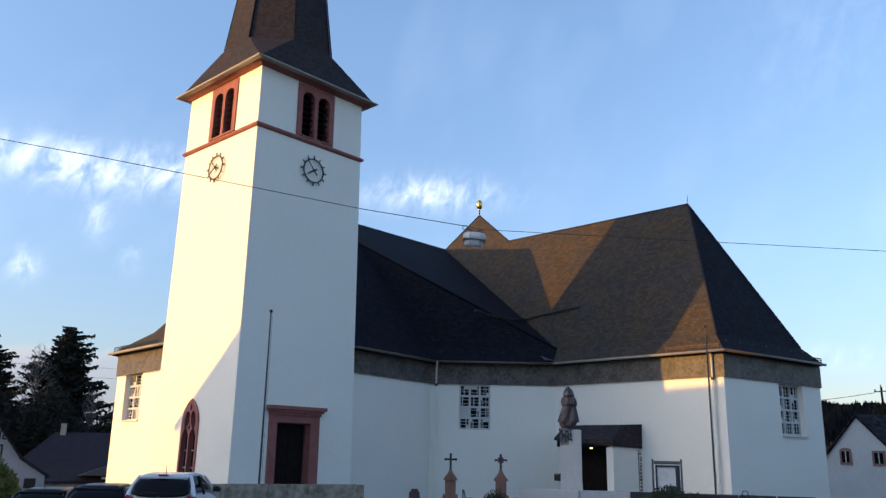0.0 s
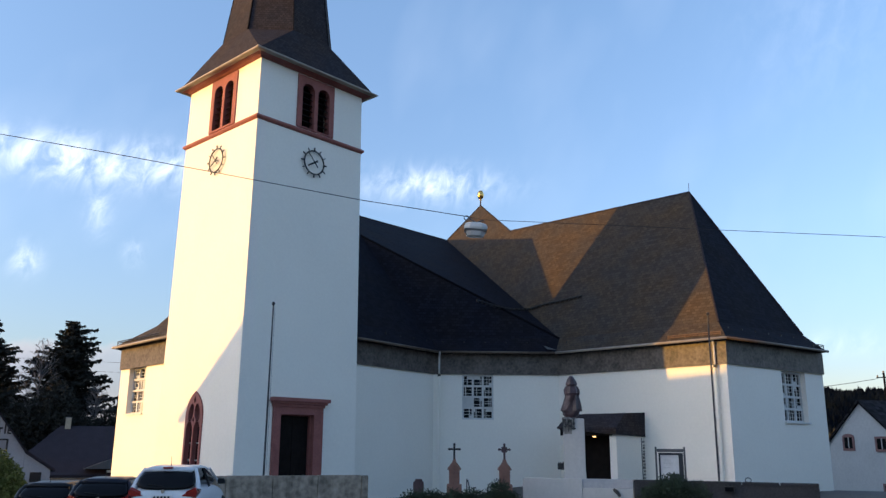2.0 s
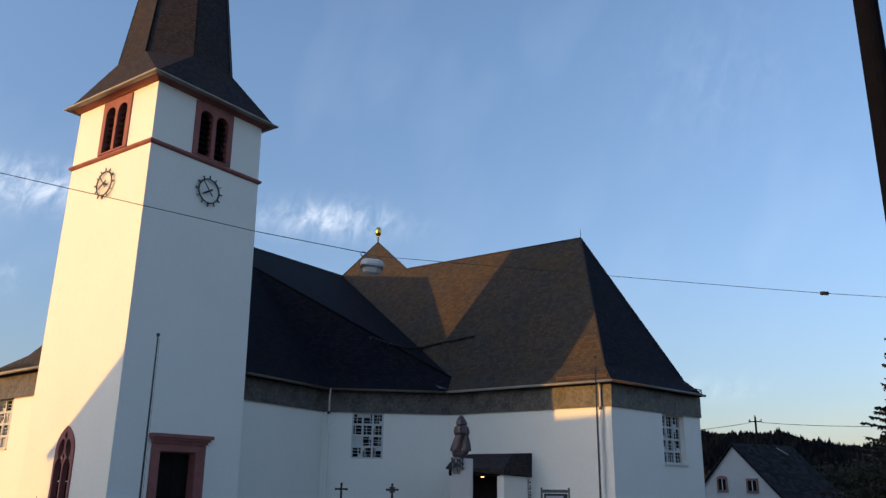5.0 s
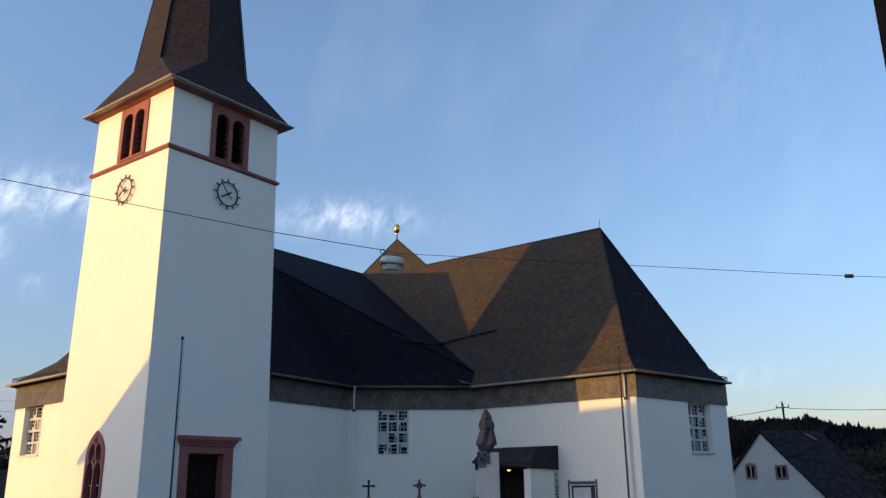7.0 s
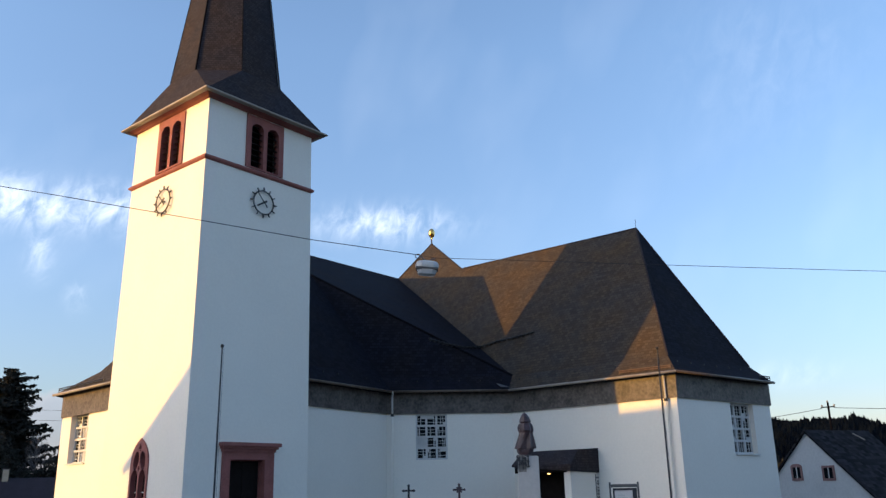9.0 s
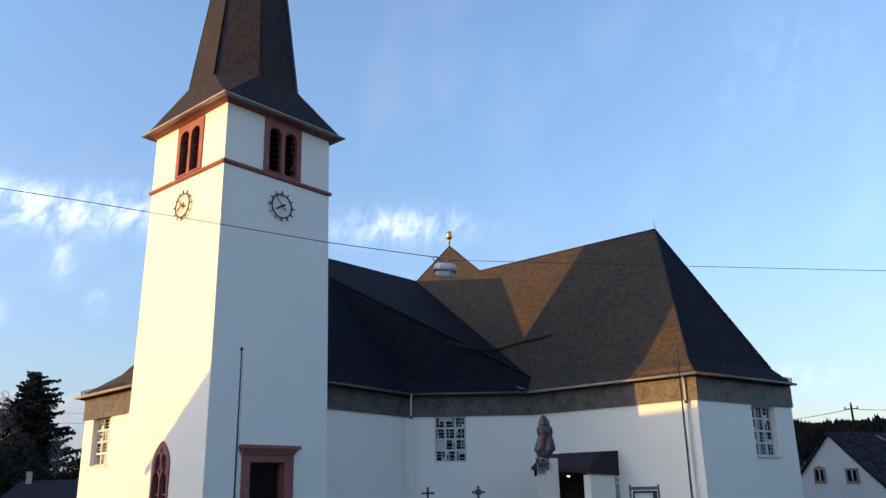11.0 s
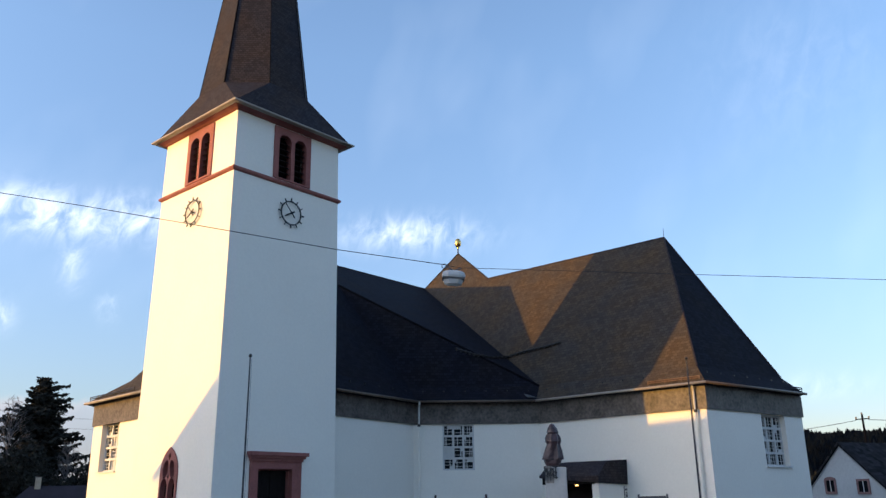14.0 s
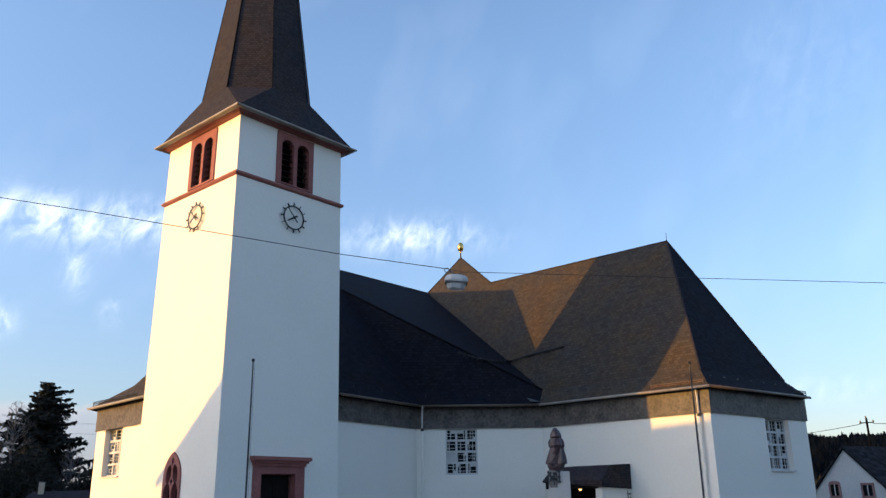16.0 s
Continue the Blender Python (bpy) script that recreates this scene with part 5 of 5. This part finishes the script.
# white gabled house with painted lettering
hl, hm = gable_house("lettered_house", "white gabled house with dark painted lettering", (20.5, 67.1, 7.0), (1.0, -0.1), (4.3, 4.3), GREYWHITE, TARROOF, 1.4, 14, -6.0, 0.02)
part("wing_wall", prism([(4.32, -6.0), (6.3, -6.0), (6.3, 0.0), (4.32, 1.25)], 0.01, 6, hm), GREYWHITE, hl)
slope_uv(part("wing_roof", prism([(4.34, 1.27), (6.6, -0.16), (6.6, 0.04), (4.34, 1.47)], -0.15, 6.2, hm), TARROOF, hl))
for k, (xa, za, w, h) in enumerate(((2.3, 2.65, 0.12, 0.5), (2.42, 3.0, 0.14, 0.14), (2.68, 2.65, 0.11, 0.8), (2.92, 2.65, 0.27, 0.1), (2.92, 2.86, 0.25, 0.09), (2.9, 2.7, 0.09, 0.36), (1.5, 2.65, 0.55, 0.5), (0.4, 2.65, 0.85, 0.5))):
    part("letter_bar", box((xa, -0.02, za), (xa + w, -0.004, za + h), hm), IRON, hl)
for x0, x1, z0, z1 in ((1.9, 3.05, 1.35, 2.3), (-1.9, -0.6, 1.35, 2.3), (4.85, 5.66, -0.9, -0.18)):
    w = part("window", plate_with_holes([(x0, z0), (x1, z0), (x1, z1), (x0, z1)], [[(x0 + 0.12, z0 + 0.12), (x1 - 0.12, z0 + 0.12), (x1 - 0.12, z1 - 0.12), (x0 + 0.12, z1 - 0.12)]], -0.05, 0.02, hm), IRON, hl)
    part("pane", box((x0 + 0.1, -0.02, z0 + 0.1), (x1 - 0.1, -0.01, z1 - 0.1), hm), GREYRENDER if z0 > 0 else IRON, w)

# ---- trees ----


def conifer(x, y, height, spread, seed, label, bare=0.1, fine=1.0):
    r = random.Random(seed)
    z0 = ground_z(x, y)
    ob = thing("spruce_tree", (x, y, z0), label, "tree", "conifers round the church")
    part("trunk", tube([(x, y, z0 - 0.3), (x + 0.1, y, z0 + height * 0.5), (x, y, z0 + height)], [height * 0.018 + 0.05, height * 0.011 + 0.03, 0.02], 8), BARK, ob)
    limbs = bmesh.new()
    vs, fs = [], []
    u = height / 12.0 * fine
    levels = 64 if fine == 1.0 else 75
    swell = [r.uniform(0.6, 1.35) for _ in range(100)]
    for lv in range(levels):
        for k in range(8):
            t = (lv + r.random()) / levels
            if t < bare or r.random() < 0.1:
                continue
            z = z0 + height * t
            reach = spread * (0.9 * (1 - t) ** 0.85 + 0.06) * swell[(lv // 5) * 5 + (k // 2)] * r.uniform(0.7, 1.1) + 0.12
            a = 2 * math.pi * (k + r.random() * 0.9) / 8
            ln = reach * r.uniform(0.5, 1.2)
            d = Vector((math.cos(a), math.sin(a), 0))
            side = Vector((-d.y, d.x, 0))
            droop = r.uniform(-0.2, 0.38)
            pts = []
            for j in range(5):
                f = j / 4
                pts.append(Vector((x, y, z)) + d * ln * f + Vector((0, 0, -droop * ln * math.sin(f * 2.2) * 0.8 + 0.12 * ln * f * f)))
            add_tube(limbs, [pts[0], pts[2], pts[4]], [0.035 * u, 0.02 * u, 0.006 * u], 3, cap=False)
            steps = max(9, int(ln / (0.06 * u)))
            for s in range(steps):
                f = (s + r.random()) / steps
                c = pts[min(3, int(f * 4))].lerp(pts[min(4, int(f * 4) + 1)], f * 4 - int(f * 4))
                w = (0.2 + 0.28 * (1 - f)) * min(1.2, 0.5 + ln / u * 0.35) * u
                for sgn in (-1, 1):
                    if r.random() < 0.12:
                        continue
                    tip = c + (side * sgn * w + d * w * 0.7) * r.uniform(0.5, 1.15) + Vector((0, 0, w * r.uniform(-0.9, 0.55)))
                    q = c + u * (d * 0.16 + Vector((0, 0, r.uniform(-0.1, 0.1)))) * r.uniform(0.6, 1.3)
                    n = len(vs)
                    vs += [c - d * 0.08 * u, q, tip, (c + tip) / 2 + Vector((0, 0, 0.07 * u))]
                    fs += [(n, n + 1, n + 3), (n + 1, n + 2, n + 3), (n, n + 3, n + 2)]
    part("limbs", limbs, BARK, ob)
    me = bpy.data.meshes.new("needle_crown")
    me.from_pydata(vs, [], fs)
    me.materials.append(NEEDLE)
    cr = new("needle_crown", me)
    cr.parent = ob
    cr.matrix_parent_inverse = ob.matrix_basis.inverted()
    return ob


conifer(41.6, 101.6, 21.2, 10.8, 21, "dark spruce tree with drooping ragged branches", 0.28)
conifer(32.9, 103.8, 20.9, 10.5, 22, "dark spruce tree with dense drooping branches", 0.25)
conifer(23.5, 97.5, 21.0, 7.2, 26, "dark spruce tree behind the lettered house", 0.1)
conifer(37.0, 108.0, 13.5, 8.6, 28, "dark spruce tree standing between taller ones", 0.05)
conifer(27.5, 99.5, 15.0, 6.5, 29, "dark spruce tree standing between taller ones", 0.05)
conifer(41.5, 99.5, 9.0, 4.5, 30, "small dark spruce tree behind the low house", 0.05)
conifer(38.2, 3.2, 9.2, 3.7, 24, "dark spruce tree beside the white house", 0.05, 0.75)
conifer(47.0, 4.6, 7.5, 3.4, 27, "dark spruce tree beside the white house", 0.05, 0.6)


def bare_tree(x, y, height, seed, label, mat):
    r = random.Random(seed)
    z0 = ground_z(x, y)
    ob = thing("bare_tree", (x, y, z0), label, "tree", "leafless trees")
    trunk, twigs = bmesh.new(), bmesh.new()
    add_tube(trunk, [(x, y, z0 - 0.3), (x + 0.1, y, z0 + height * 0.6), (x, y, z0 + height)], [0.14, 0.08, 0.015], 6)

    def grow(p, d, ln, rad, depth):
        q = p + d * ln
        mid = p + d * ln * 0.5 + Vector((r.uniform(-1, 1), r.uniform(-1, 1), 0)) * ln * 0.06
        add_tube(twigs, [p, mid, q], [rad, rad * 0.8, rad * 0.55], 3, cap=False)
        if depth:
            for _ in range(3):
                e = (d + Vector((r.gauss(0, 0.45), r.gauss(0, 0.45), r.gauss(0.1, 0.3)))).normalized()
                grow(p.lerp(q, r.uniform(0.45, 1)), e, ln * r.uniform(0.5, 0.75), rad * 0.55, depth - 1)

    for k in range(54):
        t = 0.2 + 0.78 * k / 54
        a = k * 2.4
        d = Vector((math.cos(a) * 0.62, math.sin(a) * 0.62, 0.8)).normalized()
        grow(Vector((x, y, z0 + height * t)), d, height * 0.24 * (1.15 - t), 0.045, 3)
    part("trunk", trunk, mat, ob)
    part("twig_crown", twigs, mat, ob)


bare_tree(37.2, 98.5, 17.8, 31, "pale leafless birch between the spruces", TWIG)
bare_tree(42.6, 95.0, 13.0, 32, "small leafless tree behind the low house", TWIG)
bare_tree(45.5, 94.0, 11.0, 33, "small leafless tree behind the low house", TWIG)

# thicket under the spruces
th = leaves([(20 + 3.6 * k, 101 - 1.2 * k, 0.2 + (k % 2), 3.4, 2.8, 4.4 + 1.4 * (k % 3)) for k in range(9)], 52000, 0.34, 41)
th.materials.append(NEEDLE)
tagged(new("dark_thicket", th), "dark evergreen thicket behind the low house", "thicket", kind="stuff")
th = leaves([(76 + 2.0 * k, 17 - 2.6 * k, 0.2, 3.2, 2.8, 3.4 + 0.6 * (k % 3)) for k in range(7)] + [(92, 31 - 3.0 * k, 0.4, 3.2, 3, 3.6) for k in range(11)], 70000, 0.28, 42)
th.materials.append(NEEDLE)
tagged(new("dark_thicket", th), "dark shrubs and young trees round the white house", "thicket", kind="stuff")

# far woods: tiered pointed crowns on the hills
r = random.Random(77)
vs, fs = [], []
for k in range(13000):
    az = radians(r.uniform(2, 24))
    d = 150 + 330 * r.random() ** 0.8
    x, y = d * math.cos(az), d * math.sin(az)
    z = ground_z(x, y) - 0.5
    stand = math.sin(az * 61) + math.sin(az * 143 + d * 0.05) + math.sin(az * 290 + d * 0.11)
    h = r.uniform(3.4, 5.6) * (1 + 0.1 * stand) * (1.2 if r.random() < 0.06 else 1)
    w = h * r.uniform(0.15, 0.3)
    tiers = 3
    for t in range(tiers):
        zb, zt = z + h * (0.08 + 0.28 * t), z + h * (0.55 + 0.225 * t)
        ww = w * (1 - 0.27 * t)
        n = len(vs)
        sides = 6
        off = r.random() * 6
        for s in range(sides):
            q = ww * r.uniform(0.7, 1.2)
            vs.append((x + q * math.cos(off + s * 2 * math.pi / sides), y + q * math.sin(off + s * 2 * math.pi / sides), zb + r.uniform(-0.4, 0.4)))
        vs.append((x + r.uniform(-0.1, 0.1), y, zt))
        for s in range(sides):
            fs.append((n + s, n + (s + 1) % sides, n + sides))
me = bpy.data.meshes.new("conifer_woods")
me.from_pydata(vs, [], fs)
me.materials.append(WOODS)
tagged(new("conifer_woods", me), "conifer woods on the far hills, coloured blue-black for shade and haze", "woods", kind="stuff")

# utility pole with its wires
up_ = thing("utility_pole", (87.1, 22.65, -2), "wooden utility pole with a crossarm and wires", "utility pole")
part("pole", tube([(87.1, 22.65, -2.6), (87.1, 22.65, 9.25)], [0.14, 0.1], 8), WOODPOLE, up_)
for z in (8.8,):
    part("crossarm", box((86.95, 22.0, z - 0.05), (87.03, 23.3, z + 0.05)), WOODPOLE, up_)
for yy, z in ((22.05, 8.85), (23.2, 8.85), (22.65, 9.25)):
    ins = bmesh.new()
    add_turned(ins, [(0.05, 0), (0.09, 0.06), (0.07, 0.16), (0.02, 0.2)], (86.99, yy, z), 8)
    part("insulator", ins, GREYSTONE, up_)
for k, (a, b, sag) in enumerate((((87, 22.1, 8.7), (75, -12, 8.6), 1.1), ((87, 23.2, 8.7), (80, 48, 8.2), 0.9),)):
    pts = [Vector(a).lerp(Vector(b), s / 14) - Vector((0, 0, sag * 4 * (s / 14) * (1 - s / 14))) for s in range(15)]
    part("wire", tube(pts, 0.025, 4), IRON, up_)
lw = thing("span_wire", (18, 50, 5), "thin overhead wires before the spruces", "cable")
for z in (6.7, 7.6):
    part("wire_strand", tube([(4, 92, z + 3.6), (22, 82, z + 2.0), (40, 70, z + 1.6)], 0.011, 4), IRON, lw)
